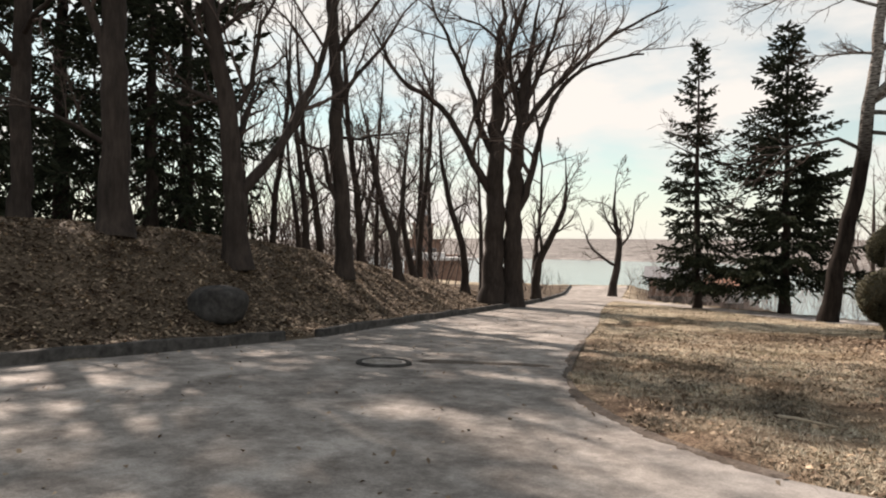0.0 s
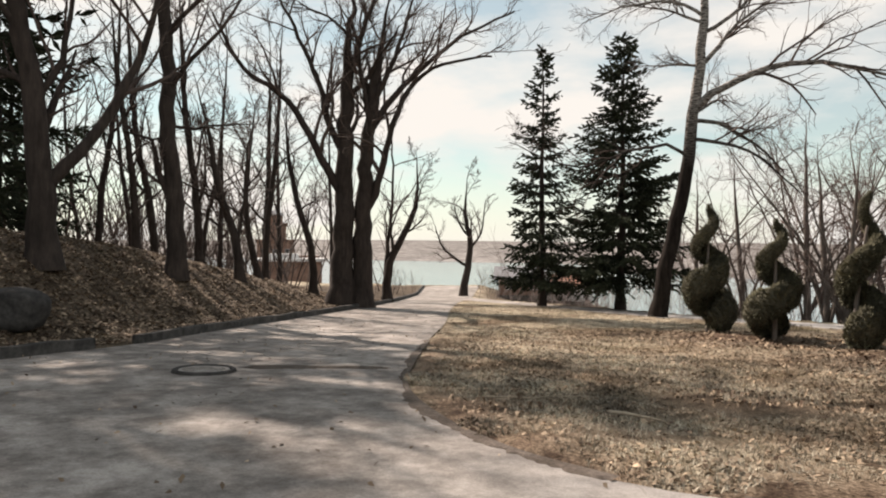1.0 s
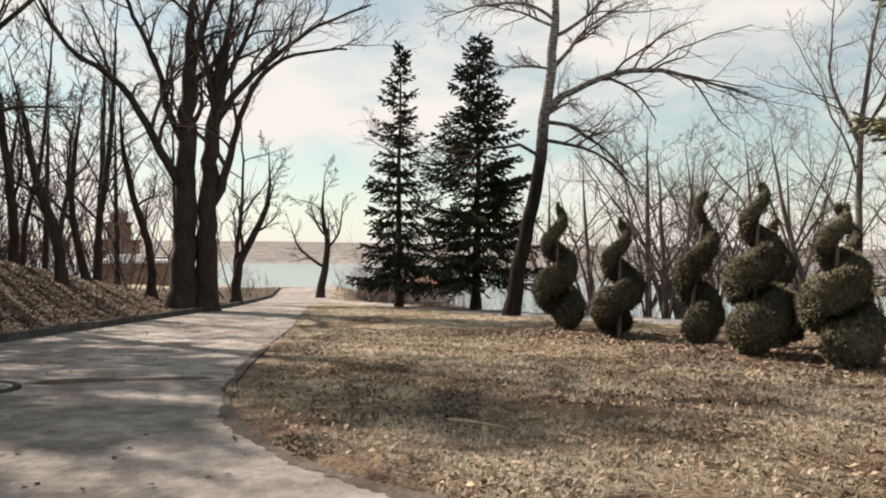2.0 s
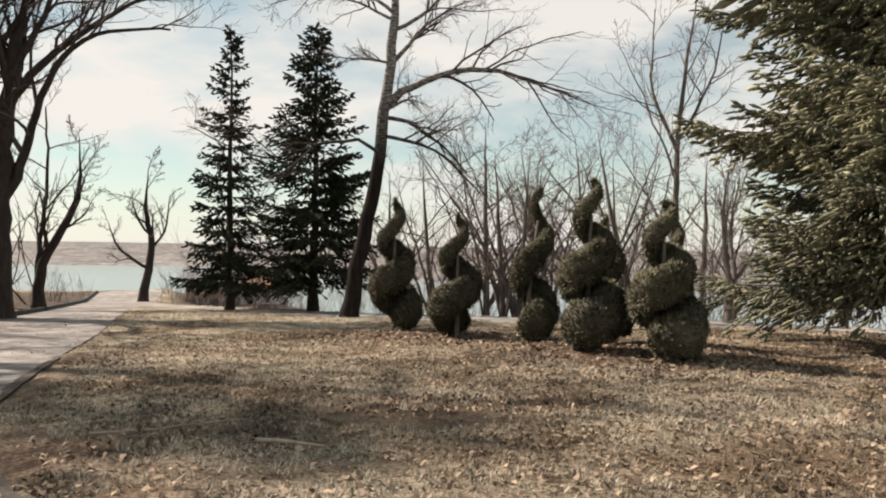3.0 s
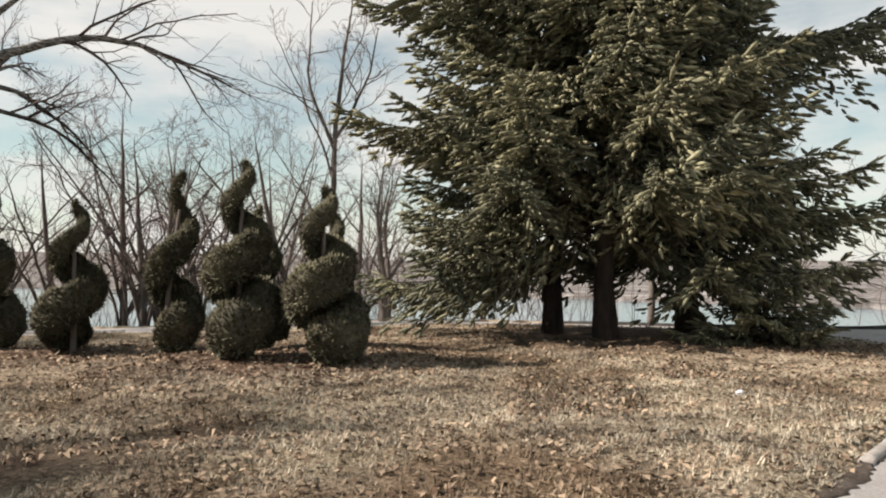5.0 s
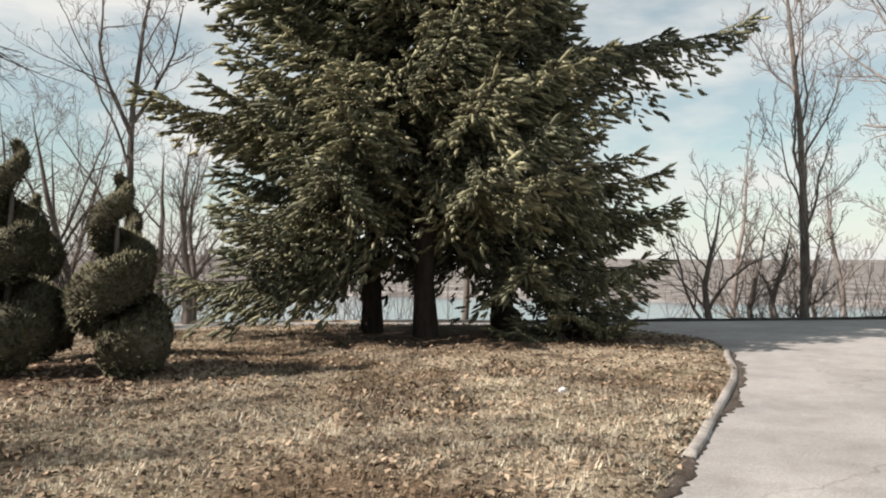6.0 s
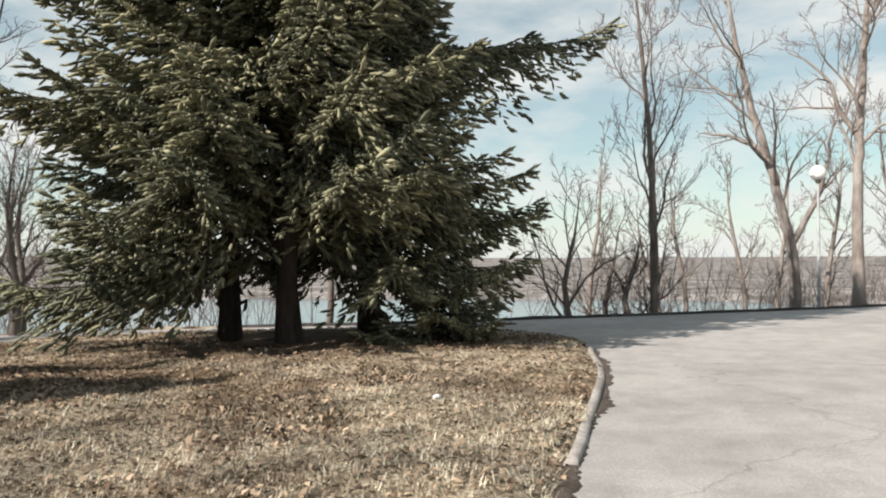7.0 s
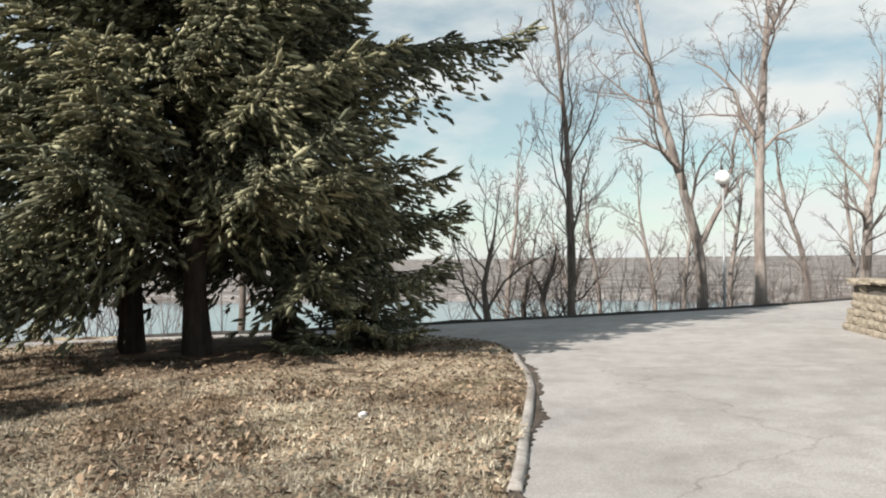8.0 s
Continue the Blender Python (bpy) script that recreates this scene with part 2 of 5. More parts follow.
# ---- mesh helpers ----
def mesh_object(name, verts, faces, mat, parent=None, label="", smooth=False):
    """verts: n x 3; faces: n x 3 or n x 4 indices."""
    me = bpy.data.meshes.new(name)
    verts, faces = np.asarray(verts, np.float32), np.asarray(faces, np.int32)
    k = faces.shape[1]
    me.vertices.add(len(verts))
    me.vertices.foreach_set("co", verts.ravel())
    me.loops.add(faces.size)
    me.loops.foreach_set("vertex_index", faces.ravel())
    me.polygons.add(len(faces))
    me.polygons.foreach_set("loop_start", np.arange(0, faces.size, k, dtype=np.int32))
    me.polygons.foreach_set("loop_total", np.full(len(faces), k, np.int32))
    if smooth:
        me.polygons.foreach_set("use_smooth", np.ones(len(faces), bool))
    me.update(calc_edges=True)
    me.materials.append(mat)
    ob = new(name, me)
    if parent:
        ob.parent = parent
    if label:
        ob["label"] = label
    return ob


def part(name, bm, mat, parent=None, label="", smooth=False):
    me = bpy.data.meshes.new(name)
    for f in bm.faces:
        f.smooth = smooth
    bm.to_mesh(me)
    bm.free()
    me.materials.append(mat)
    ob = new(name, me)
    if parent:
        ob.parent = parent
    if label:
        ob["label"] = label
    return ob


def thing(name, x, y, z, label, category, group=""):
    ob = new(name)
    ob.location = (x, y, z)
    return tagged(ob, label, category, group)


def box_bm(size, at=(0, 0, 0), bevel=0.0):
    bm = bmesh.new()
    bmesh.ops.create_cube(bm, size=1, matrix=Matrix.Translation(at) @ Matrix.Diagonal((*size, 1)))
    if bevel:
        bmesh.ops.bevel(bm, geom=bm.edges[:], offset=bevel, segments=2, affect='EDGES', profile=0.6)
    return bm


class Tubes:
    """Collects swept tubes into one mesh."""

    def __init__(self):
        self.v, self.f, self.n = [], [], 0

    def add(self, pts, radii, sides):
        pts, radii = np.asarray(pts, float), np.asarray(radii, float)
        tan = np.gradient(pts, axis=0)
        tan /= np.linalg.norm(tan, axis=1, keepdims=True) + 1e-9
        ref = np.array([0.31, 0.95, 0.05]) if abs(tan[0, 2]) > 0.7 else np.array([0.05, 0.1, 1.0])
        a = np.cross(tan, ref)
        a /= np.linalg.norm(a, axis=1, keepdims=True) + 1e-9
        b = np.cross(tan, a)
        ang = np.arange(sides) * 2 * np.pi / sides
        ring = pts[:, None] + radii[:, None, None] * (np.cos(ang)[None, :, None] * a[:, None] + np.sin(ang)[None, :, None] * b[:, None])
        k = len(pts)
        i = np.arange(k - 1)[:, None] * sides + np.arange(sides)[None]
        j = np.arange(k - 1)[:, None] * sides + (np.arange(sides)[None] + 1) % sides
        self.v.append(ring.reshape(-1, 3))
        self.f.append(np.stack([i, j, j + sides, i + sides], -1).reshape(-1, 4) + self.n)
        self.n += k * sides

    def done(self, name, mat, parent, label=""):
        if not self.v:
            return None
        return mesh_object(name, np.concatenate(self.v), np.concatenate(self.f), mat, parent, label, smooth=True)


# ---- the lie of the land ----
KERB_Y = np.array([-30.0, 4.07, 6.15, 9.5, 10.5, 14.7, 22.2, 30.0, 36.6, 50.0, 64.0])
KERB_X = np.array([-11.6, -10.3, -9.95, -9.55, -9.5, -10.0, -10.75, -11.6, -12.7, -15.6, -19.0])
OUTER = [(-13.6, 64), (-11.2, 50), (-9.5, 43), (-4.0, 34.5), (0.5, 29.0), (4.6, 25.2), (10.8, 22.6), (13.4, 20.6), (15.4, 16.5),
         (17.2, 12.2), (20.0, 8.2), (22.4, 4.9), (24.7, 2.1), (27.0, 0.0), (29.8, -2.2), (36, -7), (44, -14)]
ISLAND = [(0.5, 3.78), (2.5, 3.55), (4.5, 3.6), (5.9, 3.82), (7.1, 4.05), (8.7, 4.33), (10.1, 4.68), (11.8, 5.2), (13.3, 5.75), (14.5, 6.5),
          (15.1, 7.6), (15.2, 9.2), (15.0, 11.5), (14.2, 14.5), (12.6, 18.0), (9.8, 19.3), (5.0, 21.8), (0.0, 26.3), (-5.0, 33.0),
          (-8.6, 37.5), (-9.1, 36.5), (-7.3, 27.0), (-5.6, 19.5), (-4.5, 13.6), (-3.75, 10.0), (-3.1, 7.5), (-2.2, 5.75), (-1.25, 4.6), (-0.35, 4.0)]


def dense(points, step, closed=False):
    """Points along a smooth line through the given ones."""
    p = [np.array(q, float) for q in points]
    n = len(p)
    out = []
    for i in range(n if closed else n - 1):
        if closed:
            a, b, c, d = p[i - 1], p[i], p[(i + 1) % n], p[(i + 2) % n]
        else:
            a, b, c, d = p[max(i - 1, 0)], p[i], p[i + 1], p[min(i + 2, n - 1)]
        k = max(1, int(np.linalg.norm(c - b) / step))
        for s in range(k):
            t = s / k
            out.append(0.5 * (2 * b + (c - a) * t + (2 * a - 5 * b + 4 * c - d) * t * t + (3 * b - a - 3 * c + d) * t ** 3))
    if not closed:
        out.append(p[-1])
    return np.array(out)


ISLE = dense(ISLAND, 0.3, True)
OUTLINE = dense(OUTER, 0.5)
LEFT = np.stack([np.interp(np.arange(-24, 64.1, 0.5), KERB_Y, KERB_X), np.arange(-24, 64.1, 0.5)], 1)
ROAD_LOOP = np.concatenate([LEFT, OUTLINE, [(46, -20), (40, -24), (10, -24)]])


def inside(poly, x, y):
    x, y = np.asarray(x, float), np.asarray(y, float)
    r = np.zeros(x.shape, bool)
    a, b = poly, np.roll(poly, -1, axis=0)
    for (x0, y0), (x1, y1) in zip(a, b):
        if y0 != y1:
            c = (y0 > y) != (y1 > y)
            r ^= c & (x < (x1 - x0) * (y - y0) / (y1 - y0) + x0)
    return r


def line_distance(line, x, y, closed=False):
    x, y = np.asarray(x, float), np.asarray(y, float)
    best = np.full(x.shape, 1e9)
    nxt = np.roll(line, -1, axis=0) if closed else line[1:]
    for (x0, y0), (x1, y1) in zip(line, nxt):
        dx, dy = x1 - x0, y1 - y0
        t = np.clip(((x - x0) * dx + (y - y0) * dy) / (dx * dx + dy * dy + 1e-9), 0, 1)
        best = np.minimum(best, (x - x0 - t * dx) ** 2 + (y - y0 - t * dy) ** 2)
    return np.sqrt(best)


def smooth01(t):
    t = np.clip(t, 0, 1)
    return t * t * (3 - 2 * t)


def plane_z(x, y):
    """The gentle fall of the park towards the river."""
    x, y = np.clip(x, -30, 34), np.clip(y, -20, 50)
    return -0.00840 * x + -0.03808 * y + -0.000064 * x * x + 0.000502 * x * y + 0.000029 * y * y


def bank_z(x, y):
    s = np.interp(y, KERB_Y, KERB_X) - x
    high = np.interp(y, [-30, 4, 12, 18, 26, 34, 44, 60], [2.4, 2.4, 2.45, 2.3, 1.6, 0.7, 0.2, 0.0])
    rise = smooth01((s - 0.35) / 6.4) * high
    back = smooth01((s - 16) / 30) * np.interp(y, [10, 40], [0.5, 6.0])
    return rise - back


BLUFF = np.concatenate([[(-200, 95), (-60, 78), (-22, 66)], OUTLINE, [(90, -60), (200, -150)]])


def land_z(x, y):
    """Height of the land, without the dip under the roads."""
    x, y = np.asarray(x, float), np.asarray(y, float)
    z = plane_z(x, y) + bank_z(x, y)
    sheet = np.concatenate([BLUFF, [(4000, -4500), (4500, 4500), (-4500, 4500), (-4500, 900)]])
    over = np.where(inside(sheet, x, y), line_distance(BLUFF, x, y), 0)
    z = z - 0.3 * np.clip(over - 0.25, 0, 4) - 27 * smooth01((over - 4) / 70)
    # opposite shore and its low hills
    r = np.hypot(x, y)
    az = np.degrees(np.arctan2(-x, y))
    shore = np.interp(az, [-120, -60, -20, 10, 40], [430, 430, 520, 900, 1400])
    hill = np.interp(az, [-120, -95, -68, -40, -10, 17, 40], [-20, -20, -23, -8, 10, 26, 26])
    up = smooth01((r - shore) / 25) * 8 + smooth01((r - shore - 20) / 1500) * (hill + 22)
    return np.where(r > shore - 30, z + up, z)


def rough(x, y, s=1.0):
    """Uneven turf."""
    return 0.03 * np.sin(1.7 * x * s + 0.6 * y) * np.sin(1.3 * y * s - 0.4 * x) + 0.018 * np.sin(4.1 * x + 2.3 * y) * np.sin(3.7 * y - 1.9 * x)


def isle_z(x, y):
    """Mulched mounds under the clipped shrubs."""
    z = 0.0
    for mx, my, mr, mh in ((2.2, 15.9, 2.1, 0.16), (5.0, 11.9, 2.4, 0.17), (12.2, 11.3, 3.0, 0.12)):
        z = z + mh * np.exp(-((x - mx) ** 2 + (y - my) ** 2) / (mr * mr))
    return z


def lawn_z(x, y):
    x, y = np.asarray(x, float), np.asarray(y, float)
    on_isle = inside(ISLE, x, y)
    z = land_z(x, y) + rough(x, y) + np.where(on_isle, isle_z(x, y), 0)
    road = inside(ROAD_LOOP, x, y) & ~on_isle
    d = np.minimum(line_distance(ISLE, x, y, True), line_distance(ROAD_LOOP, x, y, True))
    lip = np.where(on_isle, np.interp(x, [-2, 1, 5], [0.015, 0.02, 0.07]), 0.05)
    z = z + np.where(road, -0.02 - 0.4 * np.clip(d, 0, 0.4) - rough(x, y), lip * smooth01(d / 0.25))
    return z


def zat(x, y):
    return float(lawn_z(np.array([x]), np.array([y]))[0])


def axis_steps(lo, hi, step, far, grow):
    c = list(np.arange(lo, hi + 1e-6, step))
    s = step
    while c[-1] < far:
        s *= grow
        c.append(c[-1] + s)
    s = step
    while c[0] > -far:
        s *= grow
        c.insert(0, c[0] - s)
    return np.array(c)


gx, gy = axis_steps(-18, 20, 0.28, 4400, 1.08), axis_steps(-2, 30, 0.28, 4400, 1.08)
GX, GY = np.meshgrid(gx, gy, indexing="ij")
flat_x, flat_y = GX.ravel(), GY.ravel()
GZ = lawn_z(flat_x, flat_y)
gi = (np.arange(len(gx) - 1)[:, None] * len(gy) + np.arange(len(gy) - 1)[None]).ravel()
ground = mesh_object("ground", np.stack([flat_x, flat_y, GZ], 1), np.stack([gi, gi + len(gy), gi + len(gy) + 1, gi + 1], 1), M_GROUND, smooth=True)
tagged(ground, "dry yellow-brown spring lawn with leaf litter on a bank", "ground", kind="structure")
zone = ground.data.color_attributes.new("zone", 'FLOAT_COLOR', 'POINT')
g_side = np.interp(flat_y, KERB_Y, KERB_X) - flat_x
g_bank = smooth01((g_side + 0.2) / 0.5) * (flat_y < 62)
g_over = np.where(inside(np.concatenate([BLUFF, [(4000, -4500), (4500, 4500), (-4500, 4500)]]), flat_x, flat_y), line_distance(BLUFF, flat_x, flat_y), 0)
g_bank = np.maximum(g_bank, smooth01(g_over / 2))
MOUNDS = ((2.2, 15.8, 2.1), (5.0, 11.6, 2.5), (12.2, 11.2, 3.2))
g_mound = sum(np.exp(-(((flat_x - mx) ** 2 + (flat_y - my) ** 2) / (mr * mr)) ** 2) for mx, my, mr in MOUNDS)
g_isle = inside(ISLE, flat_x, flat_y)
g_ragged = 1.2 + 0.7 * np.sin(2.3 * flat_x + 1.1 * flat_y) * np.sin(1.9 * flat_y - 0.7 * flat_x)
g_edge = np.where(g_isle & (flat_x < 2.0) & (flat_y < 14), 1 - smooth01(line_distance(ISLE, flat_x, flat_y, True) / g_ragged), 0) * 0.85
g_ragged = 1 + 0.35 * np.sin(5.1 * flat_x + 2.2 * flat_y) * np.sin(4.3 * flat_y - 1.2 * flat_x)
# Bare ground patches; near left ones also carry tree shade in their colour.
BARE_SHADE = ((1.05, 7.5, 1.45, 0.9, 1.0), (-1.7, 6.4, 0.7, 0.9, 0.8), (2.6, 7.6, 0.8, 0.5, 0.6), (6.0, 6.5, 0.9, 0.6, 0.5), (-0.6, 9.6, 1.3, 0.5, 0.5), (3.4, 5.6, 0.9, 0.5, 0.4), (0.2, 5.6, 1.1, 0.5, 0.7))
for bx, by, bw, bd, strong in BARE_SHADE:
    g_bank = np.maximum(g_bank, strong * np.exp(-(((flat_x - bx) / bw) ** 2 + ((flat_y - by) / bd) ** 2) ** 2 * g_ragged) * g_isle)
g_far = smooth01((np.hypot(flat_x, flat_y) - 70) / 60)
zone.data.foreach_set("color", np.stack([g_bank, np.clip(g_mound * g_isle + g_edge, 0, 1), g_far, np.ones_like(g_far)], 1).astype(np.float32).ravel())

# river
water = mesh_object("water", [(-4400, -3000, -24.5), (4400, -3000, -24.5), (4400, 4400, -24.5), (-4400, 4400, -24.5)], [(0, 1, 2, 3)], M_WATER)
tagged(water, "wide pale blue river below the bluff", "water", kind="structure")


# roads
def road_mesh():
    from mathutils.geometry import delaunay_2d_cdt
    loop = [Vector(p) for p in ROAD_LOOP]
    isle = [Vector(p) for p in ISLE]
    pts = loop + isle
    edges = [(i, (i + 1) % len(loop)) for i in range(len(loop))]
    edges += [(len(loop) + i, len(loop) + (i + 1) % len(isle)) for i in range(len(isle))]
    xs, ys = np.meshgrid(np.arange(-20, 46, 0.8), np.arange(-23, 64, 0.8), indexing="ij")
    xs, ys = xs.ravel(), ys.ravel()
    ok = inside(ROAD_LOOP, xs, ys) & ~inside(ISLE, xs, ys) & (line_distance(ROAD_LOOP, xs, ys, True) > 0.3) & (line_distance(ISLE, xs, ys, True) > 0.3)
    pts += [Vector((float(a), float(b))) for a, b in zip(xs[ok], ys[ok])]
    v, _, f, *_ = delaunay_2d_cdt(pts, edges, [], 0, 1e-4)
    v = np.array([(p.x, p.y) for p in v])
    f = np.array([t for t in f if len(t) == 3])
    c = v[f].mean(1)
    f = f[inside(ROAD_LOOP, c[:, 0], c[:, 1]) & ~inside(ISLE, c[:, 0], c[:, 1])]
    z = plane_z(v[:, 0], v[:, 1]) + 0.0
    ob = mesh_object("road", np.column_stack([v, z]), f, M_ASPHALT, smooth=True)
    wear_shades = ob.data.color_attributes.new("wear_shade", 'FLOAT_COLOR', 'POINT')
    # Grows towards the left road: wear plus tree shade kept as colour.
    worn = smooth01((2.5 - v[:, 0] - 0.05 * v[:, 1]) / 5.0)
    wear_shades.data.foreach_set("color", np.repeat(worn, 4).astype(np.float32))
    return tagged(ob, "worn light grey asphalt park road with cracks and patches", "road", kind="structure")


road = road_mesh()


def kerb_run(name, line, height, width, label, side=1.0, mat=None, slab=None):
    """A kerb swept along a line: rounded top edge, joints every metre or so."""
    line = dense(line, 0.22)
    seg = np.gradient(line, axis=0)
    seg /= np.linalg.norm(seg, axis=1, keepdims=True)
    nrm = np.stack([-seg[:, 1], seg[:, 0]], 1) * side
    prof = [(0.0, -0.2), (0.0, height - 0.02), (0.018, height), (width - 0.02, height + 0.004), (width, height - 0.03), (width, -0.2)]
    z = plane_z(line[:, 0], line[:, 1])
    rng = np.random.default_rng(5)
    jit = np.interp(np.arange(len(line)), np.arange(0, len(line) + 3, 3), rng.normal(0, 0.02, len(np.arange(0, len(line) + 3, 3))))
    v = np.stack([np.column_stack([line + nrm * (o + jit[:, None]), z + h + jit * 0.5]) for o, h in prof], 1).reshape(-1, 3)
    k, n = len(prof), len(line)
    i = (np.arange(n - 1)[:, None] * k + np.arange(k - 1)[None]).ravel()
    f = np.stack([i, i + k, i + k + 1, i + 1], 1)
    caps = [[0, 1, 4, 5], [1, 2, 3, 4]]
    e = (n - 1) * k
    caps += [[e + 5, e + 4, e + 1, e], [e + 4, e + 3, e + 2, e + 1]]
    ob = mesh_object(name, v, np.concatenate([f, caps]), mat or M_CONCRETE)
    return tagged(ob, label, "kerb", kind="structure")


def left_line(y0, y1):
    ys = np.linspace(y0, y1, 12)
    return [(float(np.interp(y, KERB_Y, KERB_X)), float(y)) for y in ys]


kerb_run("kerb_1", left_line(-22, 9.4), 0.2, 0.16, "dark grey weathered concrete kerb along the leafy bank", mat=M_OLDKERB)
kerb_run("kerb_2", left_line(10.5, 62), 0.18, 0.16, "dark grey weathered concrete kerb along the leafy bank", mat=M_OLDKERB)
kerb_run("kerb_3", ISLAND[3:14], 0.05, 0.10, "worn concrete kerb round the lawn")


def gutter_dirt(line, seed, broad=1.0):
    """A thin drift of soil and crumbled leaf on the asphalt along the kerb's foot, with a ragged rim."""
    line = dense(line, 0.06)
    seg = np.gradient(line, axis=0)
    seg /= np.linalg.norm(seg, axis=1, keepdims=True)
    out = np.stack([seg[:, 1], -seg[:, 0]], 1)
    rng = np.random.default_rng(seed)
    n = len(line)
    wave = np.interp(np.arange(n), np.arange(0, n + 9, 9), rng.uniform(0.0, 0.2, len(np.arange(0, n + 9, 9))))
    wide = np.clip(wave - 0.02 + rng.normal(0, 0.025, n), 0.015, 0.25) * broad
    z = plane_z(line[:, 0], line[:, 1])
    prof = [(-0.06, 0.020), (0.35, 0.018), (0.75, 0.012), (1.0, -0.004)]
    v = np.stack([np.column_stack([line + out * (wide * o if o > 0 else np.full(n, o))[:, None], z + h]) for o, h in prof], 1).reshape(-1, 3)
    k = len(prof)
    i = (np.arange(n - 1)[:, None] * k + np.arange(k - 1)[None]).ravel()
    ob = mesh_object("gutter_dirt", v, np.stack([i, i + 1, i + k + 1, i + k], 1), M_DIRT)
    return tagged(ob, "dark soil and crumbled leaves drifted along the lawn kerb", "soil", kind="stuff")


gutter_dirt(ISLAND[:14], 8)
gutter_dirt(ISLAND[23:], 9, 0.8)


def soil_patch(x, y, wide, deep, turn, seed):
    """A thin spill of wet soil on the asphalt, with a ragged outline."""
    rng = np.random.default_rng(seed)
    n = 60
    a = np.arange(n) * 2 * math.pi / n
    r = 1 + 0.25 * np.sin(3 * a + seed) + 0.16 * np.sin(7 * a + 2 * seed) + rng.normal(0, 0.09, n)
    rings = []
    for k, h in ((0.0, 0.018), (0.45, 0.016), (0.8, 0.010), (1.0, -0.004)):
        u, v = np.cos(a) * wide * r * k, np.sin(a) * deep * r * k
        px, py = x + u * math.cos(turn) - v * math.sin(turn), y + u * math.sin(turn) + v * math.cos(turn)
        rings.append(np.column_stack([px, py, plane_z(px, py) + h + rng.uniform(0, 0.004, n)]))
    i = (np.arange(3)[:, None] * n + np.arange(n)[None]).ravel()
    j = (np.arange(3)[:, None] * n + (np.arange(n)[None] + 1) % n).ravel()
    ob = mesh_object("soil_patch", np.concatenate(rings), np.stack([i, i + n, j + n, j], 1), M_DIRT)
    return tagged(ob, "dark damp soil spilled on the worn asphalt", "soil", kind="stuff")


soil_patch(-5.2, 8.55, 0.85, 0.2, 0.35, 2)
soil_patch(-4.3, 8.9, 0.5, 0.13, 0.2, 5)
kerb_run("kerb_4", [(15.4, 16.5), (17.2, 12.2), (20.0, 8.2), (22.4, 4.9), (24.7, 2.1), (27.0, 0.0), (29.8, -2.2), (36, -7)], 0.07, 0.16,
         "dark weathered low kerb at the edge of the bluff", mat=M_ROCK)


# ---- bare trees ----
VIEW = np.array([0.5, 1.0])


def side_axes(x, y):
    d = np.array([x, y]) - VIEW
    d /= np.linalg.norm(d)
    return np.array([d[1], -d[0], 0.0]), np.array([d[0], d[1], 0.0])


def bent(rng, start, direction, length, segs, wiggle, lift):
    """A crooked path that turns slowly upwards (lift) as it goes."""
    pts, d = [np.array(start, float)], np.array(direction, float)
    step = length / segs
    for _ in range(segs):
        d = d + rng.normal(0, wiggle, 3) + np.array([0, 0, lift])
        d /= np.linalg.norm(d)
        pts.append(pts[-1] + d * step)
    return np.array(pts)


def offshoot(rng, tangent, spread, up):
    a = rng.normal(0, 1, 3)
    a -= a.dot(tangent) * tangent
    a /= np.linalg.norm(a) + 1e-9
    d = tangent * math.cos(spread) + a * math.sin(spread) + np.array([0, 0, up])
    return d / np.linalg.norm(d)


def sprout(rng, tubes, pts, radii, level, levels, counts, ratio, lift, wiggle, thin):
    """Side branches of a branch, and theirs in turn."""
    tan = np.gradient(pts, axis=0)
    tan /= np.linalg.norm(tan, axis=1, keepdims=True) + 1e-9
    length = np.linalg.norm(np.diff(pts, axis=0), axis=1).sum()
    n = max(1, int(round(counts[level] * rng.uniform(0.75, 1.25))))
    for t in np.linspace(0.22, 0.97, n) + rng.uniform(-0.04, 0.04, n):
        k = t * (len(pts) - 1)
        i = min(int(k), len(pts) - 2)
        p = pts[i] + (pts[i + 1] - pts[i]) * (k - i)
        r = max(thin, np.interp(k, np.arange(len(radii)), radii) * rng.uniform(0.45, 0.65))
        ln = length * ratio * rng.uniform(0.6, 1.25) * (1.15 - 0.55 * t)
        d = offshoot(rng, tan[i], radians(rng.uniform(25, 58)), rng.uniform(0, 0.25))
        segs = (6, 4, 1, 1)[min(level, 3)]
        path = bent(rng, p, d, ln, segs, wiggle, lift)
        rad = np.linspace(r, max(thin * 0.7, r * 0.3), segs + 1)
        tubes[min(level, 1)].add(path, rad, (5, 3, 3, 3)[min(level, 3)])
        if level + 1 < levels:
            sprout(rng, tubes, path, rad, level + 1, levels, counts, ratio, lift, wiggle, thin)


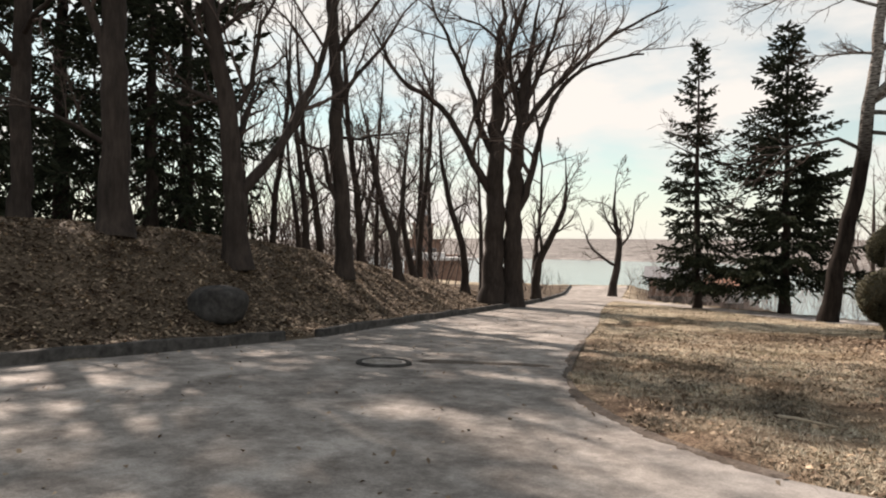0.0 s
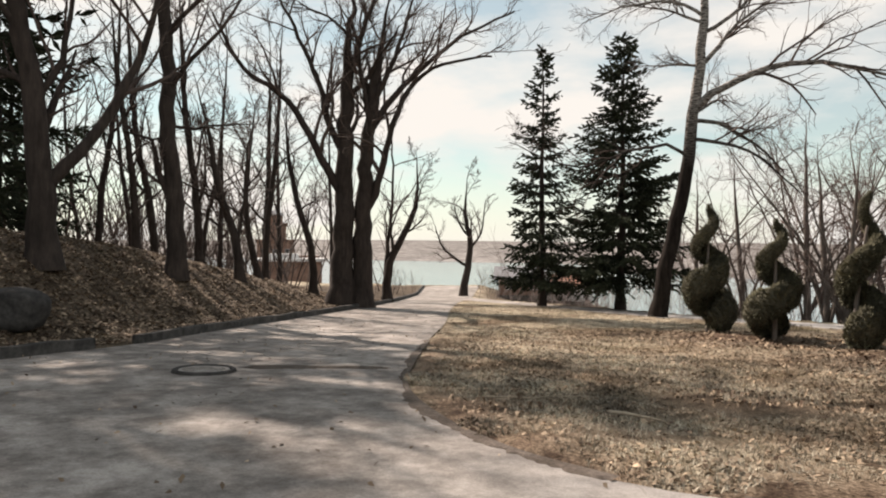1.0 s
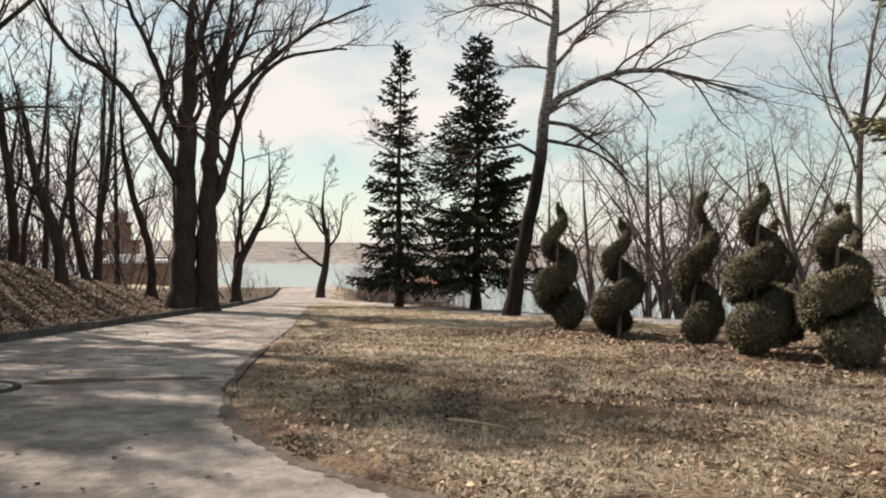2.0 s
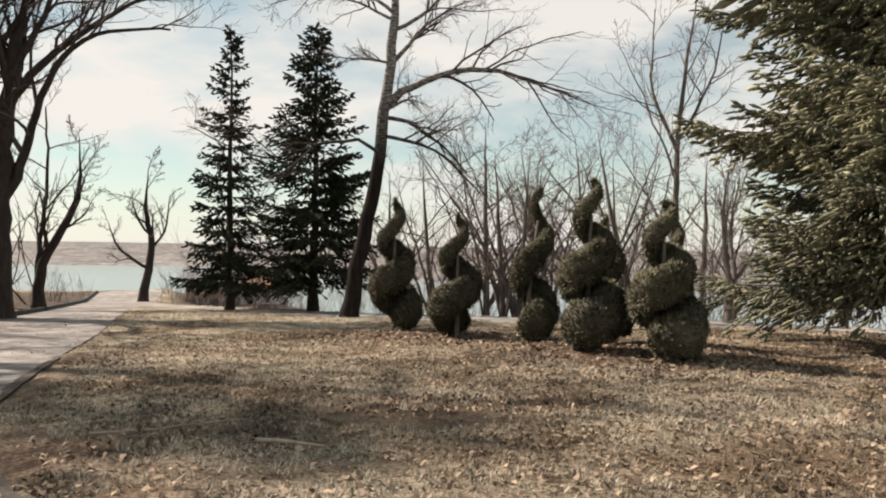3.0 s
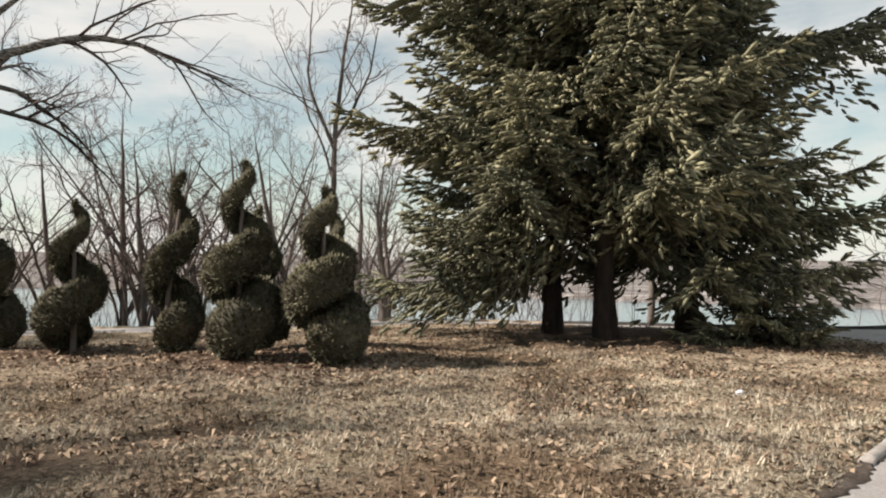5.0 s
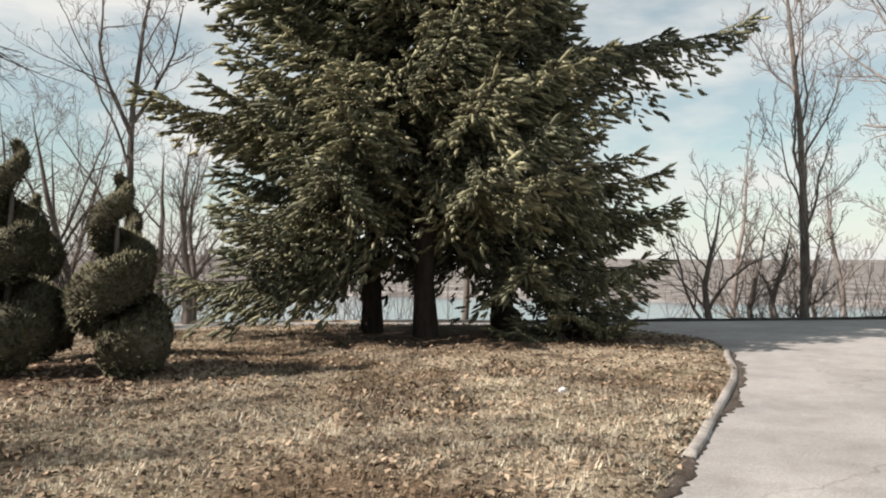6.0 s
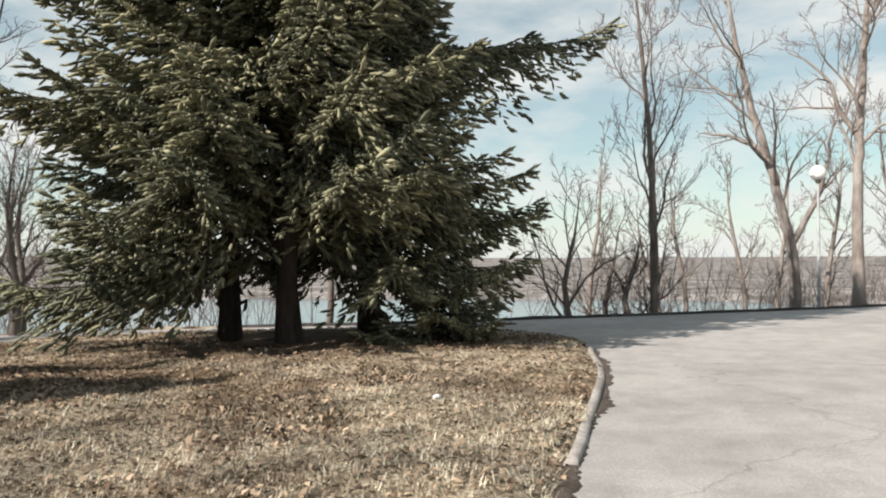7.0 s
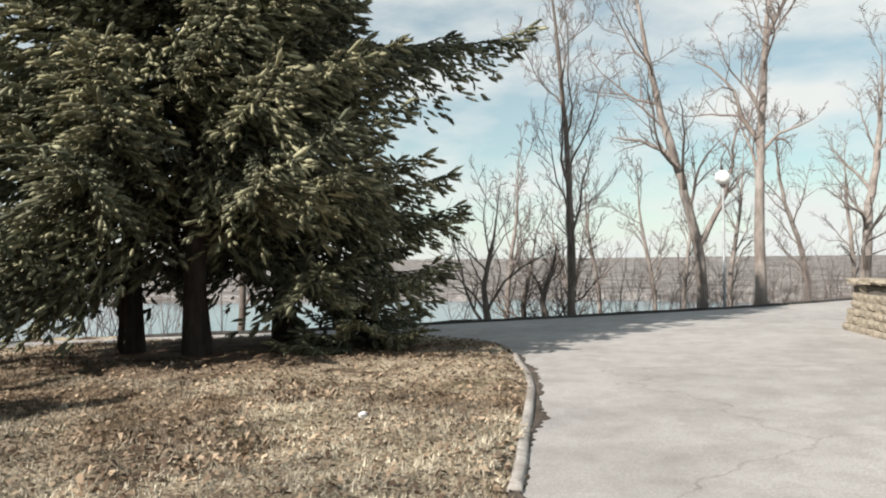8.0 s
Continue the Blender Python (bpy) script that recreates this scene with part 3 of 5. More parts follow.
def bare_tree(x, y, trunk, r0, seed, label, limbs=(), auto=8, start=0.35, reach=0.32, counts=(7, 6, 4), levels=3, ratio=0.45,
              lift=0.045, wiggle=0.19, bark=None, twig=None, thin=0.006, name="bare_tree", group="", spread=(35, 60), sink=0.12):
    """trunk and limbs: (sideways, away, up) as seen from the walk; limbs start at a part of the trunk's length."""
    rng = np.random.default_rng(seed)
    bark, twig = bark or M_BARK, twig or M_TWIG
    right, away = side_axes(x, y)
    z = zat(x, y)
    tree = thing(name, x, y, z, label, "tree", group)
    place = lambda q: right * q[0] + away * q[1] + np.array([0, 0, q[2]])
    stem = dense([place(q) for q in trunk], 0.5)
    stem[1:-1] += rng.normal(0, r0 * 0.10, (len(stem) - 2, 3)) * [1, 1, 0.2]
    stem[0, 2] -= sink
    t = np.linspace(0, 1, len(stem))
    high = np.maximum(stem[:, 2], 0)
    rad = r0 * (1 - 0.72 * t) * (1 - 0.75 * smooth01((t - 0.6) / 0.4)) * (1 + 0.45 * np.exp(-high / (r0 * 1.3)))
    rad[-1] = max(rad[-1] * 0.5, thin)
    bole = Tubes()
    bole.add(stem, rad, 10)
    bole.done("trunk", bark, tree)
    tubes = [Tubes(), Tubes()]
    length = np.linalg.norm(np.diff(stem, axis=0), axis=1).sum()
    mains = []
    for f, ctrl, rf in limbs:
        k = f * (len(stem) - 1)
        i = min(int(k), len(stem) - 2)
        p = stem[i] + (stem[i + 1] - stem[i]) * (k - i)
        path = dense([p] + [p + place(q) for q in ctrl], 0.45)
        if len(path) > 3:
            path[1:-1] += rng.normal(0, 0.03, (len(path) - 2, 3))
        mains.append((path, np.linspace(rf, max(rf * 0.22, thin), len(path))))
    for f in np.linspace(start, 0.97, auto) + (rng.uniform(-0.03, 0.03, auto) if auto else 0):
        k = f * (len(stem) - 1)
        i = min(int(k), len(stem) - 2)
        tan = stem[i + 1] - stem[i]
        tan /= np.linalg.norm(tan)
        d = offshoot(rng, tan, radians(rng.uniform(*spread)), 0.1)
        r = max(np.interp(k, np.arange(len(rad)), rad) * rng.uniform(0.35, 0.55), thin * 2)
        path = bent(rng, stem[i], d, length * reach * rng.uniform(0.7, 1.2) * (1.2 - 0.6 * f), 8, wiggle * 0.8, lift)
        mains.append((path, np.linspace(r, max(r * 0.2, thin), 9)))
    for path, r in mains:
        limb = Tubes()
        limb.add(path, r, 7)
        limb.done("limb", bark, tree)
        sprout(rng, tubes, path, r, 0, levels, counts, ratio, lift, wiggle, thin)
    tubes[0].v += tubes[1].v
    tubes[0].f += [f + tubes[0].n for f in tubes[1].f]
    crown = tubes[0].done("crown", twig, tree)
    if crown:
        crown["kind"] = "stuff"
    return tree


# ---- conifers ----
def blades(p, d, length, width, planes=3):
    """Slim crossed leaf shapes: base points, directions, lengths, widths."""
    n = len(p)
    ref = np.where(np.abs(d[:, 2:3]) > 0.8, [[1.0, 0, 0]], [[0, 0, 1.0]])
    u = np.cross(d, ref)
    u /= np.linalg.norm(u, axis=1, keepdims=True) + 1e-9
    w = np.cross(d, u)
    verts = []
    for k in range(planes):
        a = math.pi * k / planes
        s = (u * math.cos(a) + w * math.sin(a)) * width[:, None]
        mid = p + d * (length * 0.45)[:, None]
        verts.append(np.stack([p, mid + s, p + d * length[:, None], mid - s], 1))
    v = np.stack(verts, 1).reshape(-1, 3)
    return v, np.arange(n * planes * 4).reshape(-1, 4)


def shoots(rng, p, d, length, width):
    """Bottle-brush shoots: slim four-sided spindles with a few needle sprigs standing off them."""
    n = len(p)
    ref = np.where(np.abs(d[:, 2:3]) > 0.8, [[1.0, 0, 0]], [[0, 0, 1.0]])
    u = np.cross(d, ref)
    u /= np.linalg.norm(u, axis=1, keepdims=True) + 1e-9
    w = np.cross(d, u)
    ln, wd = length[:, None], width[:, None]
    rows = []
    for at, wide in ((0.05, 0.6), (0.62, 1.0)):
        for k in range(4):
            a = math.pi * (k / 2 + 0.25)
            rows.append(p + d * ln * at + (u * math.cos(a) + w * math.sin(a)) * wd * wide * rng.uniform(0.75, 1.2, (n, 1)))
    rows.append(p + d * ln)
    faces = []
    for k in range(4):
        j = (k + 1) % 4
        faces += [(k, j, j + 4), (k, j + 4, k + 4), (k + 4, j + 4, 8)]
    c = 9
    for k in range(3):
        a = rng.uniform(0, 2 * math.pi, (n, 1))
        at = rng.uniform(0.1, 0.8, (n, 1))
        out = u * np.cos(a) + w * np.sin(a)
        side = (w * np.cos(a) - u * np.sin(a)) * wd * 0.45
        base = p + d * ln * at + out * wd * 0.6
        rows += [base - side, base + side, base + d * ln * 0.26 + out * wd * rng.uniform(0.9, 1.9, (n, 1))]
        faces.append((c, c + 1, c + 2))
        c += 3
    v = np.stack(rows, 1).reshape(-1, 3)
    f = (np.arange(n)[:, None, None] * c + np.array(faces)[None]).reshape(-1, 3)
    return v, f


def bough(rng, path, side, ln, scale, hang):
    """Shoots of one bough: flat sprays of side twigs along it, each with shoots on both flanks and at its tip."""
    tan = np.gradient(path, axis=0)
    tan /= np.linalg.norm(tan, axis=1, keepdims=True)
    P, D, L = [], [], []
    last = len(path) - 1
    n = max(4, int(ln * 0.82 / (0.135 * scale)))
    for q in np.linspace(0.2, 0.98, n):
        i = min(int(q * last), last - 1)
        base = path[i] + (path[i + 1] - path[i]) * (q * last - i)
        tg = tan[i]
        for sg in (-1, 1):
            sec = (ln * 0.32 * (1 - q) ** 0.8 + 0.05 * ln + 0.1) * rng.uniform(0.65, 1.2)
            d = tg * rng.uniform(0.65, 0.95) + side * sg * rng.uniform(0.5, 0.85) + np.array([0, 0, rng.uniform(-0.25, 0.02)])
            d /= np.linalg.norm(d)
            flank = np.cross(d, [0, 0, 1.0])
            m = max(2, int(sec / (0.08 * scale)))
            a = (np.arange(m) + rng.uniform(0, 0.7, m)) / m
            pp = base + d * (a * sec)[:, None] + np.outer((a * sec) ** 1.7, [0, 0, -hang * 0.55])
            way = np.where(np.arange(m) % 2 == 0, 1.0, -1.0)[:, None]
            dd = d * rng.uniform(0.8, 1.1, (m, 1)) + flank * way * rng.uniform(0.15, 0.6, (m, 1)) + rng.normal(0, 0.09, (m, 3))
            dd[:, 2] += np.where(rng.uniform(0, 1, m) < 0.22 * hang, -1.1, -0.12)
            P += [pp, pp[-1:]]
            D += [dd, d[None] + [[0, 0, -0.2 * hang]]]
            L += [rng.uniform(0.15, 0.27, m) * scale, np.array([0.26 * scale])]
    P.append(path[-1:])
    D.append(tan[-1:] + [[0, 0, 0.15]])
    L.append(np.array([0.3 * scale]))
    p, d, length = np.concatenate(P), np.concatenate(D), np.concatenate(L)
    d /= np.linalg.norm(d, axis=1, keepdims=True)
    p[:, 2] = np.maximum(p[:, 2], 0.08)
    return shoots(rng, p, d, length, length * rng.uniform(0.1, 0.145, len(length)))


def spruce(x, y, height, radius, seed, label, clear=0.8, step=0.34, per=6, tuft=0.16, gap=0.17, lean=0.0, mat=None, droop=0.35, group="",
           shape=0.85, r0=None, skirt=1.0, ragged=0.2, hang=0.5, planes=3, extra=(), keep=None, single=False, fat=0.2, tier=0.12, detail=8.0, brush_like=False):
    rng = np.random.default_rng(seed)
    z = zat(x, y)
    tree = thing("spruce", x, y, z, label, "tree", group)
    r0 = r0 or height * 0.017
    zs = np.linspace(-0.15, height, 14)
    stem = np.stack([lean * zs + rng.normal(0, 0.03, 14), rng.normal(0, 0.03, 14), zs], 1)
    bole = Tubes()
    bole.add(stem, r0 * (1 - 0.95 * np.clip(zs / height, 0, 1)) * (1 + 0.4 * np.exp(-np.clip(zs, 0, None) / 0.35)), 9)
    bole.done("trunk", M_BARK, tree)
    wood = Tubes()
    P, D, L = [], [], []
    levels = []
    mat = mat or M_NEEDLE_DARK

    def finish(wood):
        p, d, ln = np.concatenate(P), np.concatenate(D), np.concatenate(L)
        d /= np.linalg.norm(d, axis=1, keepdims=True)
        p[:, 2] = np.maximum(p[:, 2], 0.06)
        v, f = blades(p, d, ln, ln * rng.uniform(fat * 0.7, fat * 1.1, len(ln)), planes)
        w = np.concatenate(wood.v)
        ob = mesh_object("branch" if single else "foliage", np.concatenate([v, w]), np.concatenate([f, np.concatenate(wood.f) + len(v)]), mat, tree)
        ob.data.materials.append(M_BARK)
        ob.data.polygons.foreach_set("material_index", np.repeat([0, 1], [len(f), len(ob.data.polygons) - len(f)]).astype(np.int32))
        if not single:
            ob["kind"] = "stuff"
        P.clear(), D.clear(), L.clear()

    h = clear
    while h < height * 0.985:
        t = h / height
        for k in range(max(3, int(round(per * (1 - 0.35 * t))))):
            levels.append((h + rng.uniform(-tier, tier), (len(levels) * 2.4 + rng.uniform(-0.5, 0.5)) % (2 * math.pi) if brush_like else rng.uniform(0, 2 * math.pi), 1.0))
        h += step * (1 - 0.45 * t) * rng.uniform(0.8, 1.2)
    for eh, ea, el in extra:
        levels.append((eh, ea, el))
    for h, az, stretch in levels:
        t = min(max(h / height, 0), 1)
        full = radius * (1 - t) ** shape * (skirt + (1 - skirt) * min(1, t / 0.18)) + 0.12
        ln = full * (rng.uniform(1 - ragged * 1.6, 1 + ragged) if stretch == 1.0 else stretch)
        if keep and not keep(h, az):
            continue
        out = np.array([math.cos(az), math.sin(az), 0])
        s = np.linspace(0, 1, 9)
        sag = -droop * (1 - 0.75 * t) * ln
        rise = (0.2 if brush_like else 0.62) * t * ln
        zz = h + sag * (1.5 * s - 0.75 * s ** 2.6) + rise * s
        wob = np.cumsum(rng.normal(0, 0.025 * ln, 9))
        side = np.array([-out[1], out[0], 0])
        path = np.stack([lean * h * np.ones(9), np.zeros(9), zz], 1) + out * (s * ln)[:, None] + side * wob[:, None]
        path[:, 2] = np.maximum(path[:, 2], 0.10)
        if brush_like:
            path[:, 2] += 0.07 * ln * s ** 4
            hidden = 1.5 if out[0] + 0.6 * out[1] > 0.5 else 1.0
            v, f = bough(rng, path, side, ln, (hidden if h < detail else 2.4) * tuft / 0.14, hang)
            wood.add(path, np.linspace(0.008 + 0.007 * ln, 0.004, 9), 4)
            w, quads = np.concatenate(wood.v), np.concatenate(wood.f)
            tris = np.concatenate([quads[:, [0, 1, 2]], quads[:, [0, 2, 3]]]) + len(v)
            ob = mesh_object("branch", np.concatenate([v, w]), np.concatenate([f, tris]), mat, tree)
            ob.data.materials.append(M_BARK)
            ob.data.polygons.foreach_set("material_index", np.repeat([0, 1], [len(f), len(tris)]).astype(np.int32))
            wood = Tubes()
            continue
        wood.add(path, np.linspace(0.008 + 0.007 * ln, 0.004, 9), 3)
        tan = np.gradient(path, axis=0)
        tan /= np.linalg.norm(tan, axis=1, keepdims=True)
        fine = 1.0 if h < detail else 2.2
        tf = tuft * fine ** 0.9
        n = max(3, int(ln / (gap * fine)))
        for q in np.linspace(0.16, 1.0, n):
            k = q * 8
            i = min(int(k), 7)
            base = path[i] + (path[i + 1] - path[i]) * (k - i)
            tg = tan[i]
            sec = (0.12 + 0.24 * ln * (1 - q) + 0.14 * min(ln, 1.6)) * rng.uniform(0.7, 1.25)
            for sg in (-1, 1):
                d = tg * rng.uniform(0.55, 0.85) + side * sg * rng.uniform(0.6, 0.95) + np.array([0, 0, -hang * rng.uniform(0.1, 0.8)])
                d /= np.linalg.norm(d)
                m = max(1, int(sec / (tf * 0.42)))
                a = (np.arange(m) + rng.uniform(0, 0.6, m)) / m
                pp = base + d * (a * sec)[:, None] + np.outer((a * sec) ** 1.6, [0, 0, -hang * 0.5])
                P.append(pp)
                D.append(d + rng.normal(0, 0.27, (m, 3)) + [0, 0, -0.12 * hang])
                L.append(np.full(m, tf) * rng.uniform(0.75, 1.3, m))
        m = max(4, int(ln / (tf * 0.25)))
        k = rng.uniform(1.0, 8.0, m)
        i = np.minimum(k.astype(int), 7)
        P.append(path[i] + (path[i + 1] - path[i]) * (k - i)[:, None])
        D.append(tan[i] + rng.normal(0, 0.4, (m, 3)) + [0, 0, 0.25])
        L.append(tf * rng.uniform(0.7, 1.2, m))
        P.append(path[-1:])
        D.append(tan[-1:] + [[0, 0, 0.1]])
        L.append(np.array([tf * 1.5]))
        if single:
            finish(wood)
            wood = Tubes()
    if not single and not brush_like:
        finish(wood)
    return tree


# ---- clipped spiral shrubs ----
def spiral_shrub(x, y, height, width, turns, phase, seed, label, lean=(0, 0), fat=1.0):
    """A coil of clipped foliage that climbs a stem: thick low lobes, a thin wavy flame at the top."""
    rng = np.random.default_rng(seed)
    shrub = thing("spiral_topiary", x, y, zat(x, y) - 0.03, label, "topiary", "clipped spiral shrubs on the lawn")
    K, S = 110, 18
    s = np.linspace(0, 1, K)
    ang = phase + 2 * math.pi * turns * s ** 0.92
    tube = fat * (0.195 * width * (1 - s) ** 0.7 + 0.045) * (1 - 0.5 * smooth01((s - 0.55) / 0.2) * (1 - s)) * (1 + 0.22 * np.exp(-s * 5))
    helix = 0.235 * width * (1 - s) ** 0.6 * np.clip(0.55 + s * 5, 0.55, 1) + 0.05 * (1 - smooth01((s - 0.93) / 0.07))
    tall = 1.2
    zz = tube[0] * tall * 0.55 + (height - tube[0] * tall * 0.55) * s
    c = np.stack([np.cos(ang) * helix + lean[0] * s * height, np.sin(ang) * helix + lean[1] * s * height, zz], 1)
    out = np.stack([np.cos(ang), np.sin(ang), np.zeros(K)], 1)
    along = np.stack([-np.sin(ang), np.cos(ang), np.zeros(K)], 1)
    up = np.array([0, 0, 1.0]) - along * 0.35
    end = np.sqrt(np.clip((np.arange(K) + 0.3) / 9, 0, 1))

    def skin(k, ph, swell):
        r = tube[k] * end[k] * swell
        return c[k] + (out[k] * np.cos(ph)[:, None] + up[k] * np.sin(ph)[:, None] * tall) * r[:, None]

    kk, pp = np.repeat(np.arange(K), S), np.tile(np.arange(S) * 2 * np.pi / S, K)
    rough_skin = np.array([noise.noise(Vector(q) * 4.5 + Vector((seed, 0, 0))) + 0.6 * noise.noise(Vector(q) * 11) for q in skin(kk, pp, np.ones(K * S))])
    v = skin(kk, pp, 0.9 + 0.2 * rough_skin)
    v[:, 2] = np.maximum(v[:, 2], 0.0)
    i = np.arange(K - 1)[:, None] * S + np.arange(S)[None]
    j = np.arange(K - 1)[:, None] * S + (np.arange(S)[None] + 1) % S
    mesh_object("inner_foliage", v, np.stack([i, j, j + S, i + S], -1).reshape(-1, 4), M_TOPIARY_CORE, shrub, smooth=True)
    stem = Tubes()
    stem.add([(0, 0, -0.1), (0.02, 0, height * 0.35), (lean[0] * height * 0.75, lean[1] * height * 0.75, height * 0.8)], [0.06, 0.05, 0.025], 7)
    stem.done("stem", M_BARK_GREY, shrub)
    n = int(8500 * width * height)
    pick = rng.choice(K * S, n, p=np.repeat(tube / tube.sum() / S, S))
    k, ph = pick // S, pp[pick] + rng.uniform(-0.2, 0.2, n)
    p = skin(k, ph, (0.9 + 0.2 * rough_skin[pick]) * rng.uniform(0.85, 1.0, n)) + along[k] * rng.uniform(-0.04, 0.04, n)[:, None]
    p[:, 2] = np.maximum(p[:, 2], 0.02)
    d = (out[k] * np.cos(ph)[:, None] + up[k] * np.sin(ph)[:, None]) * 0.75 + rng.normal(0, 0.33, (n, 3)) + [0, 0, 0.5]
    d /= np.linalg.norm(d, axis=1, keepdims=True)
    ln = rng.uniform(0.035, 0.085, n) * np.clip(tube[k] / 0.2, 0.6, 1)
    v, f = blades(p, d, ln, ln * 0.27, 1)
    mesh_object("clipped_foliage", v, f, M_TOPIARY, shrub)
    return shrub


# -- the spirals --
SPIRAL = "dark green clipped juniper spiral on a mulched mound"
spiral_shrub(1.65, 16.8, 3.1, 1.32, 2.55, 4.62, 1, "tall " + SPIRAL, fat=1.22)
spiral_shrub(2.85, 15.2, 2.6, 1.38, 2.2, 0.45, 2, "slim " + SPIRAL)
spiral_shrub(4.05, 13.9, 3.05, 1.1, 2.0, 3.76, 3, "leaning " + SPIRAL, lean=(0.085, 0.0), fat=1.15)
spiral_shrub(4.45, 11.75, 2.85, 1.32, 2.6, 2.71, 4, "broad full " + SPIRAL, lean=(0.03, 0), fat=1.1)
spiral_shrub(5.55, 13.6, 2.5, 1.25, 2.3, 2.9, 5, "short " + SPIRAL)
spiral_shrub(5.25, 10.6, 2.45, 1.32, 2.5, 3.6, 6, "sunlit " + SPIRAL, fat=1.1)
spiral_shrub(6.3, 12.4, 2.65, 0.9, 2.4, 0.4, 7, "narrow " + SPIRAL)

# -- big spruces on the lawn --
spruce(11.6, 12.4, 15.5, 4.5, 11, "large green spruce with sunlit drooping branches on the lawn", clear=2.0, step=0.68, per=8, mat=M_NEEDLE, droop=0.34,
       hang=0.7, r0=0.19, shape=0.72, ragged=0.22, tier=0.09, detail=7.5, brush_like=True, keep=lambda h, az: h > 3.0 or 1.2 < az < 3.5,
       extra=((4.9, 2.6, 1.25), (4.7, 2.9, 1.1), (7.4, 2.3, 1.4), (7.6, 2.75, 1.45), (1.9, 3.3, 0.85), (1.7, 2.5, 0.85), (2.6, 3.4, 0.95), (3.4, 3.7, 0.9)))
spruce(11.3, 10.7, 15.0, 3.4, 12, "large spruce with a bare lower trunk on the lawn", clear=2.2, step=0.62, per=8, mat=M_NEEDLE, droop=0.38, hang=1.0, r0=0.2,
       skirt=0.6, shape=0.6, ragged=0.28, tier=0.09, detail=7.5, brush_like=True, keep=lambda h, az: not (h < 3.0 and 3.2 < az < 5.0))
spruce(13.7, 10.5, 14.5, 3.6, 13, "large dark spruce with a long side branch on the lawn", clear=2.0, step=0.6, per=8, mat=M_NEEDLE, droop=0.33, hang=0.9, r0=0.22,
       shape=0.95, ragged=0.26, tier=0.09, detail=7.5, brush_like=True,
       extra=((6.3, -1.0, 2.15), (6.5, -0.85, 1.6), (6.1, -1.15, 1.5), (3.1, -0.9, 1.2), (2.9, -1.1, 1.15), (2.2, -1.0, 1.0)))
# Low sunlit bough of the third spruce, built as a small separate tree.
spruce(12.9, 8.4, 0.85, 1.2, 14, "low yellow-green spruce branch spray in the sun, touching the lawn", clear=0.12, step=0.2, per=7, tuft=0.1, mat=M_NEEDLE, droop=0.1, hang=0.5,
       r0=0.04, shape=0.45, ragged=0.35, tier=0.04, brush_like=True)
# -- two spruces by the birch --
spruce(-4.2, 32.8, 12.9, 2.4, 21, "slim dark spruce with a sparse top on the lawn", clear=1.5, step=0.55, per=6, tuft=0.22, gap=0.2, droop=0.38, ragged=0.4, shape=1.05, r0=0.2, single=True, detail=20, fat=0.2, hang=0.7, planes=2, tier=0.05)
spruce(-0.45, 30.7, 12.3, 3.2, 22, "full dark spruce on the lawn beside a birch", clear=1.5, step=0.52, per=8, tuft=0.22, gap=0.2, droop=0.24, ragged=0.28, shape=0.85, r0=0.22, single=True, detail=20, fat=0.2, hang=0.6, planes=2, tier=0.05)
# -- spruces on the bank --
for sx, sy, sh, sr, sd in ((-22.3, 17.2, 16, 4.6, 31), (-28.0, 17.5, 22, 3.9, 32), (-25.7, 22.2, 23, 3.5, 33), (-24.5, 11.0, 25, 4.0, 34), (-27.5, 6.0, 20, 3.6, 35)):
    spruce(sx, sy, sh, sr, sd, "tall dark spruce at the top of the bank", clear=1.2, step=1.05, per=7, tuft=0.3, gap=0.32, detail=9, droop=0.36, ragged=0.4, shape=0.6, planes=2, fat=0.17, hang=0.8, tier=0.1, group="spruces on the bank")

# -- birch --
bare_tree(0.9, 25.9, [(0, 0, 0), (0.35, 0, 2.5), (0.95, 0, 5.4), (1.2, 0, 7.6), (1.45, 0, 10), (1.6, 0, 13), (1.7, 0.2, 16.5)], 0.31, 41,
          "old birch with dark lower bark and white upper trunk",
          limbs=[(0.46, [(0.6, 0, 0.55), (1.5, -0.1, 1.05), (3.2, -0.2, 1.5), (5.2, -0.2, 1.25), (7.2, -0.4, 0.5)], 0.15),
                 (0.44, [(0.9, 0.2, -0.1), (2.2, 0.4, -0.9), (3.2, 0.5, -1.9)], 0.09),
                 (0.40, [(1.0, -0.3, -0.2), (2.4, -0.6, -0.9), (3.6, -0.8, -2.2)], 0.08),
                 (0.36, [(-0.8, -0.4, 0.4), (-2.2, -0.8, 0.1), (-4.0, -1.0, -0.4), (-6.5, -1.0, 0.6)], 0.07),
                 (0.55, [(-0.9, 0.0, 0.1), (-2.2, 0, 0.15)], 0.06),
                 (0.62, [(1.0, 0, 0.6), (2.6, 0, 2.2), (4.0, 0, 4.2)], 0.08),
                 (0.66, [(-1.2, 0, 0.7), (-3.0, 0, 0.6), (-4.4, 0, 0.1)], 0.07)],
          auto=8, start=0.5, reach=0.24, counts=(14, 7, 4), bark=M_BIRCH, thin=0.006, lift=-0.02, wiggle=0.15, name="birch")

